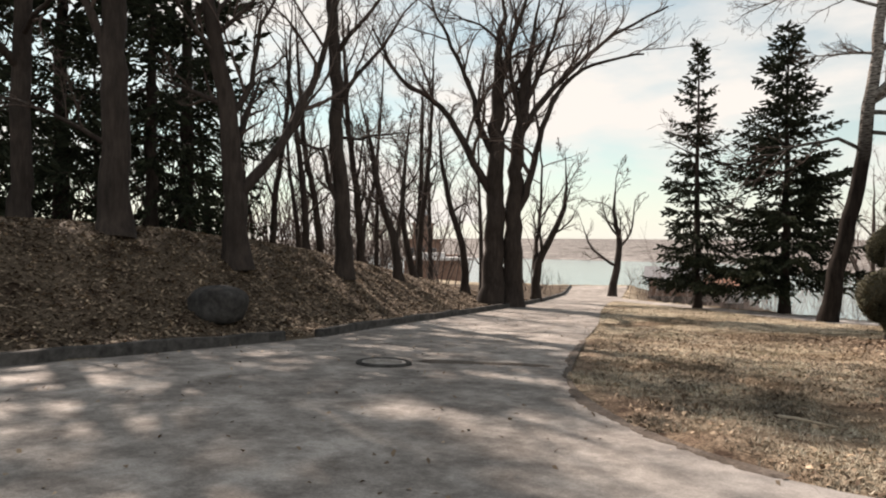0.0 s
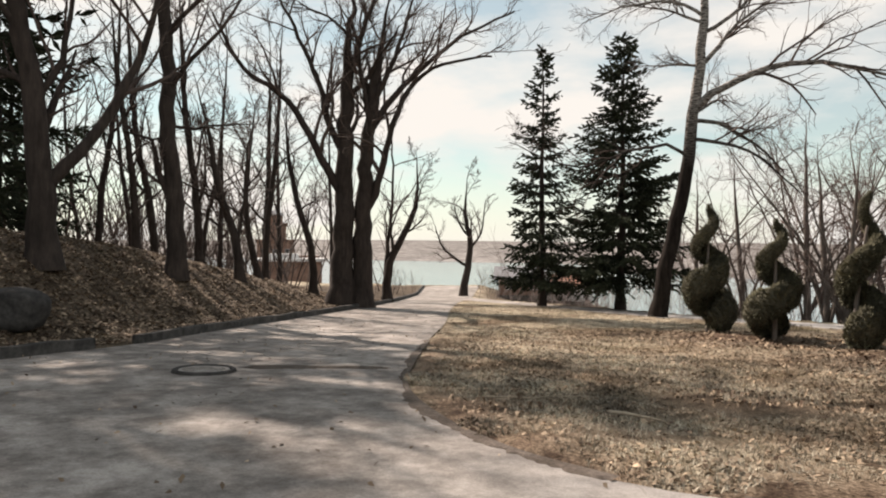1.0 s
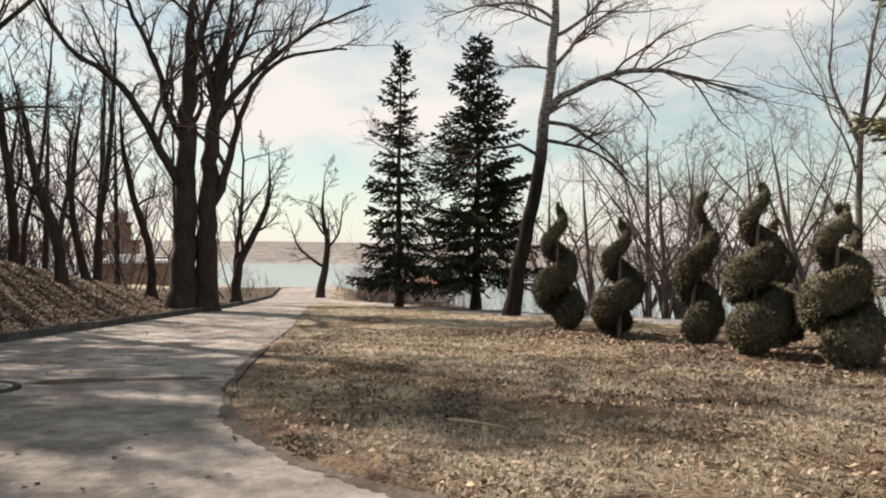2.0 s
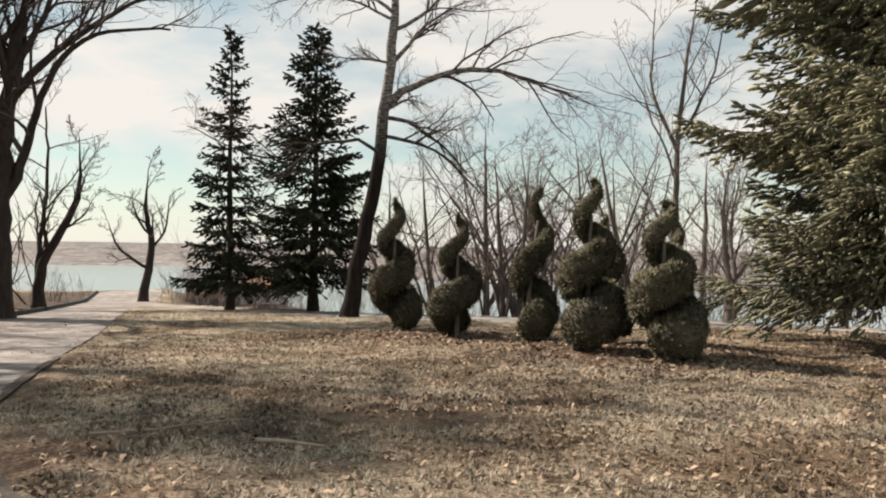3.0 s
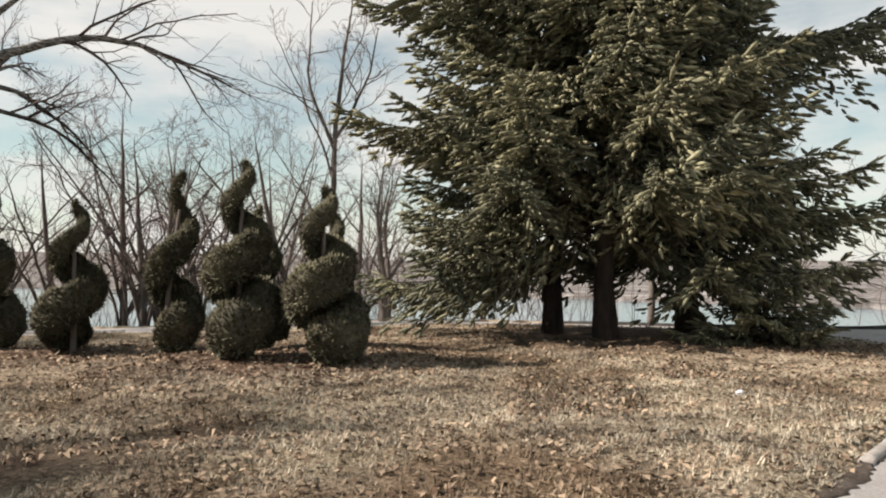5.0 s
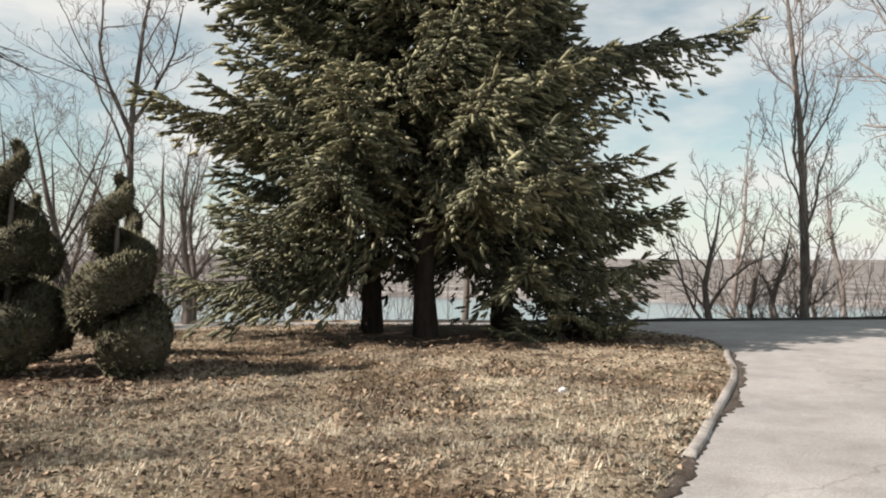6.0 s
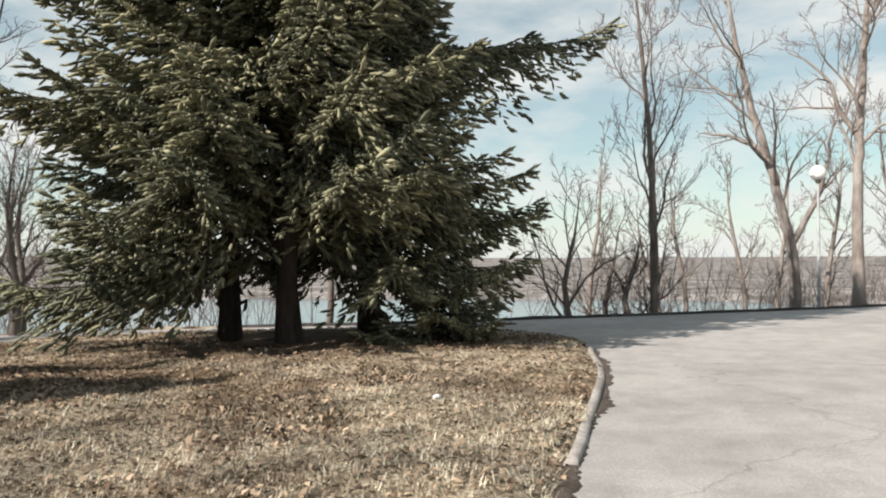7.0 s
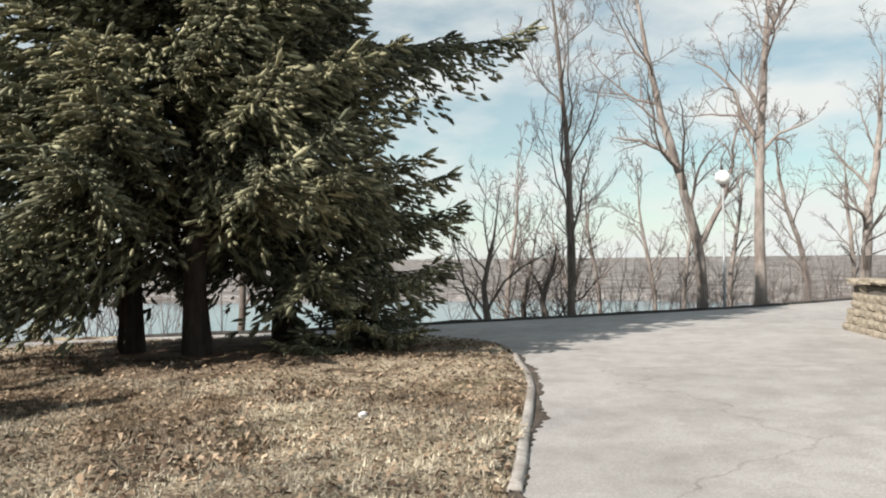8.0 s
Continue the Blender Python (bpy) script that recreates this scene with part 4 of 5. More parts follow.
# -- the big double tree by the road --
bare_tree(-12.1, 26.8, [(0, 0, 0), (0.1, 0, 3.5), (0.15, 0, 7.2), (0.25, 0, 11), (0.5, 0, 14.5)], 0.52, 51, "huge old bare tree with two joined trunks by the road",
          limbs=[(0.33, [(-0.7, -0.1, 1.1), (-1.7, -0.2, 3.0), (-2.8, -0.2, 4.3), (-4.2, -0.3, 5.2), (-5.4, -0.3, 7.4)], 0.2),
                 (0.44, [(-0.6, 0.3, 1.4), (-1.3, 0.5, 3.8), (-2.6, 0.6, 6.5), (-3.0, 0.6, 7.8)], 0.17),
                 (0.66, [(0.5, -0.4, 1.6), (1.2, -0.6, 4.0), (1.4, -0.7, 5.5)], 0.16)],
          auto=7, start=0.55, reach=0.3, counts=(9, 7, 4), thin=0.008, lift=0.05)
bare_tree(-11.35, 27.3, [(0, 0, 0), (0.05, 0, 3.5), (0.2, 0, 7.0), (0.6, 0, 10.5), (1.2, 0, 14)], 0.46, 52, "huge old bare tree with two joined trunks by the road",
          limbs=[(0.27, [(0.55, -0.1, 1.2), (1.1, -0.2, 3.5), (1.9, -0.3, 5.6), (3.4, -0.3, 6.9), (5.6, -0.4, 7.3)], 0.19),
                 (0.54, [(1.0, 0.1, 1.5), (2.6, 0.2, 3.2), (4.6, 0.2, 4.8), (6.6, 0.2, 5.8)], 0.17),
                 (0.63, [(0.9, -0.5, 2.0), (1.8, -0.8, 5.0)], 0.14),
                 (0.6, [(-0.5, 0.3, 1.8), (-0.9, 0.5, 4.5)], 0.14)],
          auto=7, start=0.55, reach=0.3, counts=(9, 7, 4), thin=0.008, lift=0.05)
# -- trees along the bank and behind --
bare_tree(-12.6, 34.3, [(0, 0, 0), (0.1, 0, 2.0), (0.9, 0, 3.6), (1.6, 0, 5.6), (1.5, 0, 8)], 0.26, 53, "crooked bare tree beside the road", limbs=[(0.1, [(0, 0.2, 2), (0.3, 0.4, 5), (0.2, 0.4, 8.5)], 0.14)], auto=6, reach=0.3, thin=0.010)
bare_tree(-14.4, 29.0, [(0, 0, 0), (-0.15, 0, 2.2), (-0.8, 0, 4.4), (-1.2, 0, 6.5), (-1.3, 0, 9)], 0.2, 54, "leaning slender bare tree on the bank", auto=8, reach=0.35, thin=0.010)
bare_tree(-14.8, 23.2, [(0, 0, 0), (-0.2, 0, 1.5), (-0.8, 0, 3.6), (-1.2, 0, 5.6), (-1.8, 0, 8)], 0.2, 55, "slender bare tree leaning over the bank", auto=8, reach=0.35, limbs=[(0.2, [(0.3, 0, 1.6), (0.5, 0, 4.5)], 0.1)], thin=0.009)
bare_tree(-16.1, 27.0, [(0, 0, 0), (-0.4, 0, 1.5), (-0.6, 0, 4), (-0.2, 0, 8)], 0.17, 56, "slender bare tree on the bank", auto=8, reach=0.35, thin=0.010)
bare_tree(-14.0, 18.0, [(0, 0, 0), (-0.05, 0, 2.2), (-0.25, 0, 4.3), (-0.3, 0, 7), (-0.5, 0, 11), (-0.4, 0, 17)], 0.31, 57, "crooked bare tree on the leafy bank",
          limbs=[(0.13, [(-0.5, 0, 0.9), (-0.7, -0.1, 1.9), (-1.5, -0.2, 2.1)], 0.15), (0.27, [(0.8, 0, 0.0), (2.6, 0, 0.25)], 0.06)], auto=11, reach=0.3, thin=0.009)
bare_tree(-13.7, 12.5, [(0, 0, 0), (-0.05, 0, 1.6), (-0.2, 0, 3.6), (-0.6, 0, 6), (-0.9, 0, 8), (-1.1, 0, 10.5)], 0.34, 58, "forked bare tree on the leafy bank",
          limbs=[(0.17, [(0.5, 0, 0.6), (1.3, 0, 1.7), (1.9, 0, 2.9), (2.5, 0, 4.6), (2.8, 0, 6.6)], 0.17), (0.38, [(0.6, 0.1, 1.0), (0.9, 0.2, 2.6), (1.6, 0.2, 4.2)], 0.1)], auto=9, reach=0.34, thin=0.007)
bare_tree(-15.0, 9.7, [(0, 0, 0), (0.0, 0, 2.5), (-0.05, 0, 5), (0.1, 0, 9), (0.2, 0, 14), (0.3, 0, 20)], 0.35, 59, "stout dark bare tree on the leafy bank",
          limbs=[(0.2, [(-0.5, 0, 1.2), (-1.2, 0, 3), (-1.8, 0, 5)], 0.13), (0.1, [(-0.8, 0, 0.5), (-2.0, 0, 1.0), (-3.4, 0, 1.3)], 0.07)], auto=13, start=0.25, reach=0.3, thin=0.009)
bare_tree(-20.0, 10.6, [(0, 0, 0), (0, 0, 4), (0.1, 0, 9), (0.2, 0, 15), (0.2, 0, 21)], 0.3, 60, "tall dark bare tree on the leafy bank", auto=10, start=0.2, reach=0.26, thin=0.010)
WOOD = [(-22.8, 24.8), (-21.9, 27.5), (-22.2, 31.8), (-26.6, 31.9), (-19.0, 22.5), (-20.5, 35.5), (-18.3, 31.5), (-29, 27), (-31, 33), (-17.4, 38.0), (-25, 38), (-34, 24), (-24, 44), (-18.5, 26), (-27.5, 14.5), (-30, 9)]
for i, (wx, wy) in enumerate(WOOD):
    r = random.Random(i)
    a = r.uniform(-1.2, 1.0)
    bare_tree(wx, wy, [(0, 0, 0), (a * 0.2, 0, 3), (a, 0, 7), (a * 1.5, 0, r.uniform(10, 15))], r.uniform(0.13, 0.24), 100 + i, "slender bare tree in the grove on the bank",
              auto=9, start=0.25, reach=0.30, counts=(6, 4, 2), levels=3, thin=0.011, group="bare grove trees", spread=(28, 58))
bare_tree(-11.6, 48.2, [(0, 0, 0), (0.25, 0, 2.2), (0.5, 0, 4.2), (0.1, 0, 6.2), (0.3, 0, 9)], 0.3, 61, "gnarled small bare tree at the end of the road",
          limbs=[(0.25, [(-0.9, 0, 0.5), (-2.0, 0, 1.6), (-2.4, 0, 2.9)], 0.12), (0.5, [(-0.8, 0, 1.0), (-1.2, 0, 2.4)], 0.1), (0.4, [(0.8, 0, 1.2), (1.1, 0, 3.5)], 0.1)], auto=5, start=0.5, reach=0.3, counts=(6, 5, 3), thin=0.014)

# -- thicket behind the spirals --
STEMS = [(6.9, 30.0), (7.35, 28.9), (7.7, 27.8), (10.2, 31.2), (13.5, 31.4), (10.9, 28.0), (8.6, 31.5), (5.0, 33.5), (15.5, 27.5), (12.0, 26.6), (3.2, 36.0)]
for i, (wx, wy) in enumerate(STEMS):
    r = random.Random(40 + i)
    a, hh = r.uniform(-1.6, 1.6), r.uniform(7.5, 9.5)
    fan = []
    for k in range(4):
        dx, dy = r.uniform(0.8, 2.0) * (1 if (k + i) % 2 else -1), r.uniform(-1, 1)
        top = r.uniform(5.0, 8.0)
        fan.append((r.uniform(0.02, 0.12), [(dx * 0.35, dy * 0.3, top * 0.28), (dx, dy, top * 0.62), (dx * r.uniform(1.5, 2.3), dy * 1.3, top)], r.uniform(0.06, 0.1)))
    bare_tree(wx, wy, [(0, 0, 0), (a * 0.15, 0, 2.4), (a * 0.6, 0, 5), (a, 0, hh)], r.uniform(0.12, 0.17), 200 + i, "many-stemmed bare tree at the edge of the bluff", limbs=fan,
              auto=5, start=0.2, reach=0.36, counts=(7, 5, 3), bark=M_BARK_GREY, twig=M_TWIG_ROSE, thin=0.006, group="bare trees on the bluff edge", spread=(28, 58), lift=0.03, wiggle=0.22)
bare_tree(12.2, 23.6, [(0, 0, 0), (0.05, 0, 3), (0.1, 0, 6.6), (0.4, 0, 9.5), (0.9, 0, 13)], 0.14, 62, "slim forked bare tree at the edge of the bluff",
          limbs=[(0.5, [(-0.5, 0, 1.0), (-0.9, 0, 2.6), (-0.8, 0, 5.0)], 0.07), (0.52, [(0.6, 0, 1.0), (1.2, 0, 2.4), (1.5, 0, 4.0)], 0.07), (0.4, [(-0.4, 0, 1.3), (-1.2, 0, 3.2), (-2.0, 0, 5.0)], 0.05)],
          auto=8, start=0.3, reach=0.25, counts=(7, 5, 3), bark=M_BARK_GREY, twig=M_TWIG_PALE, thin=0.008, spread=(22, 45))
for i, (wx, wy, hh) in enumerate(((12.6, 20.9, 4.5), (14.0, 23.3, 6.5), (13.6, 22.2, 5.0), (16.0, 20.0, 7.0), (18.9, 15.4, 6.0))):
    bare_tree(wx, wy, [(0, 0, 0), (0.1, 0, hh * 0.3), (-0.1, 0, hh * 0.65), (0.2, 0, hh)], 0.12, 230 + i, "small bare tree at the edge of the bluff",
              auto=9, start=0.2, reach=0.35, counts=(7, 5), levels=2, bark=M_BARK_GREY, twig=M_TWIG_PALE, thin=0.008, group="bare trees on the bluff edge", spread=(22, 48))
# -- trees beyond the right-hand road --
bare_tree(22.6, 6.3, [(0, 0, 0), (-0.05, 0, 2.5), (-0.1, 0, 5), (-0.35, 0, 8), (-0.7, 0, 12)], 0.12, 63, "slim upright bare tree at the bluff edge", auto=13, start=0.12, reach=0.3, counts=(8, 6, 4), bark=M_BARK_GREY, twig=M_TWIG_PALE, thin=0.007, spread=(18, 38), lift=0.14)
for i, (wx, wy, hh) in enumerate(((21.8, 8.6, 4.2), (24.2, 8.0, 3.6), (22.9, 12.7, 5.5), (25.0, 6.6, 3.4), (23.6, 7.2, 3.0))):
    bare_tree(wx, wy, [(0, 0, 0), (-0.2, 0, hh * 0.3), (0.1, 0, hh * 0.65), (0.3, 0, hh)], 0.11, 240 + i, "bushy bare shrub at the bluff edge", auto=10, start=0.06, reach=0.6, counts=(7, 4), levels=2,
              bark=M_BARK_GREY, twig=M_TWIG, thin=0.007, group="bare shrubs on the bluff edge", spread=(25, 60), name="bare_shrub")
bare_tree(29.3, 2.6, [(0, 0, 0), (-0.1, 0, 2.5), (-0.6, 0, 5), (-1.5, 0, 8.4), (-2.0, 0, 11), (-2.6, 0, 15)], 0.21, 64, "pale leaning bare tree beyond the road",
          limbs=[(0.2, [(0.5, 0, 0.9), (1.0, 0, 2.1), (1.4, 0, 4.4)], 0.13), (0.42, [(-0.8, 0, 0.6), (-2.2, 0, 1.0)], 0.1)], auto=11, start=0.3, reach=0.28, counts=(7, 6, 4), bark=M_BARK_PALE, twig=M_TWIG_PALE, thin=0.008)
bare_tree(27.3, 0.8, [(0, 0, 0), (0.0, 0, 3.5), (0.1, 0, 6), (0.25, 0, 9), (0.7, 0, 13)], 0.19, 65, "tall straight pale bare tree beyond the road",
          limbs=[(0.42, [(-0.5, 0, 0.9), (-1.0, 0, 2.2), (-2.0, 0, 3.0)], 0.1), (0.4, [(0.6, 0, 0.6), (1.6, 0, 1.0)], 0.07), (0.7, [(0.5, 0, 0.9), (1.0, 0, 2.0)], 0.1)],
          auto=9, start=0.38, reach=0.28, counts=(7, 6, 4), bark=M_BARK_PALE, twig=M_TWIG_PALE, thin=0.008)
FARS = [(36, -3.9, 11, 0.24), (32.9, 4.5, 7, 0.12), (38.5, -2.1, 9, 0.16), (41, -8, 13, 0.28), (35, 1.5, 8, 0.13), (44, -5, 9, 0.15), (30.5, 6.5, 6.5, 0.11), (27.0, 9.5, 7, 0.12), (40, 3.5, 8, 0.14), (36.5, 8.5, 7, 0.12)]
for i, (wx, wy, hh, rr) in enumerate(FARS):
    r = random.Random(70 + i)
    a = r.uniform(-1.2, 0.8)
    bare_tree(wx, wy, [(0, 0, 0), (a * 0.2, 0, hh * 0.3), (a, 0, hh * 0.65), (a * 1.3, 0, hh)], rr, 260 + i, "pale bare tree on the slope beyond the road", auto=10, start=0.2, reach=0.33, counts=(6, 5, 3), levels=3,
              bark=M_BARK_PALE, twig=M_TWIG_PALE, thin=0.008, group="pale trees on the slope", spread=(25, 50))


# ---- lamp ----
def park_lamp(x, y):
    lamp = thing("street_lamp", x, y, zat(x, y), "grey park lamp post with a white globe", "lamp")
    t = Tubes()
    t.add([(0, 0, -0.1), (0, 0, 0.5), (0, 0, 0.55), (0, 0, 4.75)], [0.085, 0.085, 0.055, 0.042], 12)
    t.done("pole", M_POLE, lamp)
    c = Tubes()
    c.add([(0, 0, 4.7), (0, 0, 4.78), (0, 0, 4.86)], [0.06, 0.10, 0.12], 14)
    c.done("collar", M_IRON, lamp)
    bm = bmesh.new()
    bmesh.ops.create_uvsphere(bm, u_segments=24, v_segments=14, radius=0.27, matrix=Matrix.Translation((0, 0, 5.06)))
    part("globe", bm, M_GLOBE, lamp, "white opal globe", True)
    return lamp


park_lamp(28.5, 1.9)


# ---- manhole ----
def manhole(x, y):
    z = float(plane_z(np.array([x]), np.array([y]))[0])
    mh = thing("manhole_cover", x, y, z, "round rusty iron manhole cover set in the asphalt", "manhole")
    mh.rotation_euler = (radians(-2.0), radians(0.8), 0)
    bm = bmesh.new()
    bmesh.ops.create_cone(bm, cap_ends=True, segments=40, radius1=0.36, radius2=0.355, depth=0.04, matrix=Matrix.Translation((0, 0, 0.012)))
    part("cover", bm, M_LID, mh)
    ring = Tubes()
    a = np.linspace(0, 2 * math.pi, 41)
    ring.add(np.stack([np.cos(a) * 0.41, np.sin(a) * 0.41, np.full(41, 0.004)], 1), np.full(41, 0.045), 8)
    ring.done("frame_ring", M_ROCK, mh)
    for k in range(7):
        w = math.sqrt(max(0.30 ** 2 - ((k - 3) * 0.085) ** 2, 0.01))
        part("rib", box_bm((2 * w, 0.03, 0.012), (0, (k - 3) * 0.085, 0.036), 0.003), M_LID, mh)
    return mh


manhole(-6.18, 7.65)


# ---- stone wall ----
def stone_mesh(seed):
    rng = random.Random(seed)
    bm = bmesh.new()
    bmesh.ops.create_cube(bm, size=1)
    bmesh.ops.subdivide_edges(bm, edges=bm.edges[:], cuts=1, use_grid_fill=True)
    for v in bm.verts:
        v.co *= 1 - 0.10 * (v.co.length - 0.5)
        v.co += Vector((rng.uniform(-0.05, 0.05), rng.uniform(-0.07, 0.07), rng.uniform(-0.06, 0.06)))
    me = bpy.data.meshes.new("stone")
    bm.to_mesh(me)
    bm.free()
    me.materials.append(M_STONE)
    return me


def stone_wall(x0, x1, y0, y1):
    x, y = x0, y0
    z = float(plane_z(np.array([x]), np.array([y]))[0])
    wall = thing("wall_stone", x, y, z, "low rough fieldstone wall with flat capstones beside the road", "wall")
    wall["kind"] = "structure"
    ln = math.hypot(x1 - x0, y1 - y0)
    wall.rotation_euler = (0, 0, math.atan2(y1 - y0, x1 - x0))
    part("core", box_bm((ln - 0.1, 0.38, 0.92), (ln / 2, 0.27, 0.41)), M_MORTAR, wall)
    shapes = [stone_mesh(s) for s in range(7)]
    rng = random.Random(3)
    for row in range(6):
        s = rng.uniform(-0.1, 0.0)
        back = 0.035 * row
        while s < ln:
            w = rng.uniform(0.2, 0.42)
            for yy in ((back + 0.03), 0.55 - back):
                st = new("stone", shapes[rng.randrange(7)])
                st.parent = wall
                st.location = (max(s, 0.03 * row - 0.05) + w / 2, yy, 0.07 + row * 0.15)
                st.scale = (w - 0.03, 0.24 + rng.uniform(-0.03, 0.05), 0.14)
                st.rotation_euler = (rng.uniform(-0.06, 0.06), rng.uniform(-0.05, 0.05), rng.uniform(-0.06, 0.06))
            s += w
    s = 0.02
    while s < ln:
        w = rng.uniform(0.5, 0.8)
        st = new("capstone", shapes[rng.randrange(7)])
        st.parent = wall
        st.location = (s + w / 2, 0.28, 0.97)
        st.scale = (w - 0.02, 0.62, 0.10)
        st.rotation_euler = (rng.uniform(-0.03, 0.03), rng.uniform(-0.02, 0.02), rng.uniform(-0.03, 0.03))
        s += w
    return wall


stone_wall(17.43, 11.3, -0.03, -0.8)


# ---- boulder on the bank, stick, stone ----
def lump_thing(name, x, y, size, seed, mat, label, category, sink=0.1, cuts=3):
    rng = random.Random(seed)
    ob = bmesh.new()
    bmesh.ops.create_icosphere(ob, subdivisions=cuts, radius=0.5)
    for v in ob.verts:
        c = v.co.copy()
        q = 1 + 0.5 * (noise.noise(c * 2.3 + Vector((seed, 0, 0))) * 0.5)
        m = max(abs(c.x), abs(c.y), abs(c.z))
        v.co = Vector((c.x, c.y, c.z)) * (0.45 + 0.55 * 0.5 / m * 0.85) * q
        v.co = Vector((v.co.x * size[0], v.co.y * size[1], v.co.z * size[2] + size[2] * (0.5 - sink)))
    o = part(name, ob, mat, None, "", True)
    o.location = (x, y, zat(x, y))
    return tagged(o, label, category)


lump_thing("boulder", -11.3, 9.3, (1.3, 0.9, 0.85), 4, M_ROCK, "dark squarish boulder lying in fallen leaves", "rock", 0.12)
lump_thing("small_stone", 7.5, 5.7, (0.10, 0.08, 0.07), 7, M_WHITE, "small white stone lying on dry grass", "stone", 0.2, 2)


def stick(x, y, ang, length, r, seed, label):
    rng = np.random.default_rng(seed)
    path = bent(rng, (0, 0, 0.03), (math.cos(ang), math.sin(ang), 0), length, 7, 0.10, 0.0)
    path[:, 2] = 0.03 + rng.uniform(0, 0.015, len(path))
    t = Tubes()
    t.add(path, np.linspace(r, r * 0.5, len(path)), 7)
    ob = t.done("stick", M_DEADWOOD, None)
    ob.location = (x, y, zat(x, y))
    return tagged(ob, label, "stick")


stick(-0.45, 6.40, -0.55, 0.62, 0.022, 1, "short pale broken stick on dry grass")
stick(-1.9, 6.9, 0.05, 1.3, 0.012, 2, "thin dark twig lying on dry grass")
stick(6.7, 3.45, 0.4, 0.22, 0.008, 3, "small twig lying on the asphalt")


# ---- turf, leaves ----
def scatter(rng, n, box, test):
    x, y = rng.uniform(box[0], box[1], n), rng.uniform(box[2], box[3], n)
    k = test(x, y)
    return x[k], y[k]


def grass(name, n, box, test, height, seed, label, mat):
    rng = np.random.default_rng(seed)
    x, y = scatter(rng, n, box, test)
    n = len(x)
    per = 9
    spread = rng.normal(0, 0.03, (2, n * per))
    lay = np.repeat(rng.uniform(0, 2 * math.pi, n), per)
    big = np.repeat(rng.uniform(0.6, 1.5, n), per)
    x, y = np.repeat(x, per) + spread[0] * big, np.repeat(y, per) + spread[1] * big
    n *= per
    z = lawn_z(x, y) - 0.005
    a, tilt = lay + rng.normal(0, 0.9, n), rng.uniform(0.35, 1.45, n)
    h = height * rng.uniform(0.5, 1.5, n) * big
    d = np.stack([np.cos(a) * np.sin(tilt), np.sin(a) * np.sin(tilt), np.cos(tilt)], 1)
    s = np.stack([-np.sin(a), np.cos(a), np.zeros(n)], 1) * rng.uniform(0.003, 0.008, n)[:, None]
    p = np.stack([x, y, z], 1)
    v = np.stack([p - s, p + s, p + d * h[:, None]], 1).reshape(-1, 3)
    ob = mesh_object(name, v, np.arange(3 * n).reshape(-1, 3), mat)
    return tagged(ob, label, "grass", kind="stuff")


def leaves(name, n, box, test, size, seed, label, base=lawn_z):
    rng = np.random.default_rng(seed)
    x, y = scatter(rng, n, box, test)
    n = len(x)
    p = np.stack([x, y, base(x, y) + rng.uniform(0.004, 0.03, n)], 1)
    a = rng.uniform(0, 2 * math.pi, n)
    u = np.stack([np.cos(a), np.sin(a), rng.normal(0, 0.35, n)], 1) * (size * rng.uniform(0.5, 1.2, n))[:, None]
    w = np.stack([-np.sin(a), np.cos(a), rng.normal(0, 0.35, n)], 1) * (size * 0.6 * rng.uniform(0.5, 1.2, n))[:, None]
    v = np.stack([p - u, p - w + [0, 0, 0.008], p + u, p + w + [0, 0, 0.008]], 1).reshape(-1, 3)
    ob = mesh_object(name, v, np.arange(4 * n).reshape(-1, 4), M_LITTER)
    return tagged(ob, label, "leaves", kind="stuff")


def on_isle(x, y):
    """Turf: the island without its trampled edge."""
    d = line_distance(ISLE, x, y, True)
    worn = np.where((x < 2.2) & (y < 14), 0.5 + 0.55 * np.sin(2.3 * x + 1.1 * y) * np.sin(1.9 * y - 0.7 * x), 0.02)
    rng = np.random.default_rng(18)
    for mx, my, mr in MOUNDS:
        d = np.where((x - mx) ** 2 + (y - my) ** 2 < (mr * rng.uniform(0.45, 1.05, len(x))) ** 2, 0, d)
    for bx, by, bw, bd, strong in BARE_SHADE:
        d = np.where(((x - bx) / bw) ** 2 + ((y - by) / bd) ** 2 < rng.uniform(-1.6 + 1.9 * strong, 1.3, len(x)), 0, d)
    return inside(ISLE, x, y) & (d > worn * np.random.default_rng(8).uniform(0.5, 1.6, len(x)))



on_bank = lambda x, y: (np.interp(y, KERB_Y, KERB_X) - x) > 0.2
grass("lawn_grass", 30000, (-4, 9, 3.5, 12), on_isle, 0.045, 1, "short dry straw-coloured lawn grass", M_GRASS)
grass("far_lawn_grass", 16000, (-9, 16, 10, 32), on_isle, 0.06, 2, "short dry straw-coloured lawn grass", M_GRASS)
leaves("lawn_leaves", 46000, (-4, 15, 3.5, 18), on_isle, 0.035, 3, "scattered brown fallen leaves on the lawn")
leaves("mulch", 9000, (-0.5, 9, 8.5, 19), lambda x, y: ((x - 2.2) ** 2 + (y - 15.8) ** 2 < 5.5) | ((x - 5.0) ** 2 + (y - 11.6) ** 2 < 8), 0.05, 14, "reddish brown mulch of leaves and bark round the clipped shrubs")
leaves("road_leaves", 900, (-10, 0, -1, 30), lambda x, y: inside(ROAD_LOOP, x, y) & ~inside(ISLE, x, y), 0.035, 9, "scattered dead leaves and crumbs on the asphalt", plane_z)
leaves("bank_leaves", 60000, (-19, -9, 2, 34), on_bank, 0.055, 4, "thick brown leaf litter on the bank")


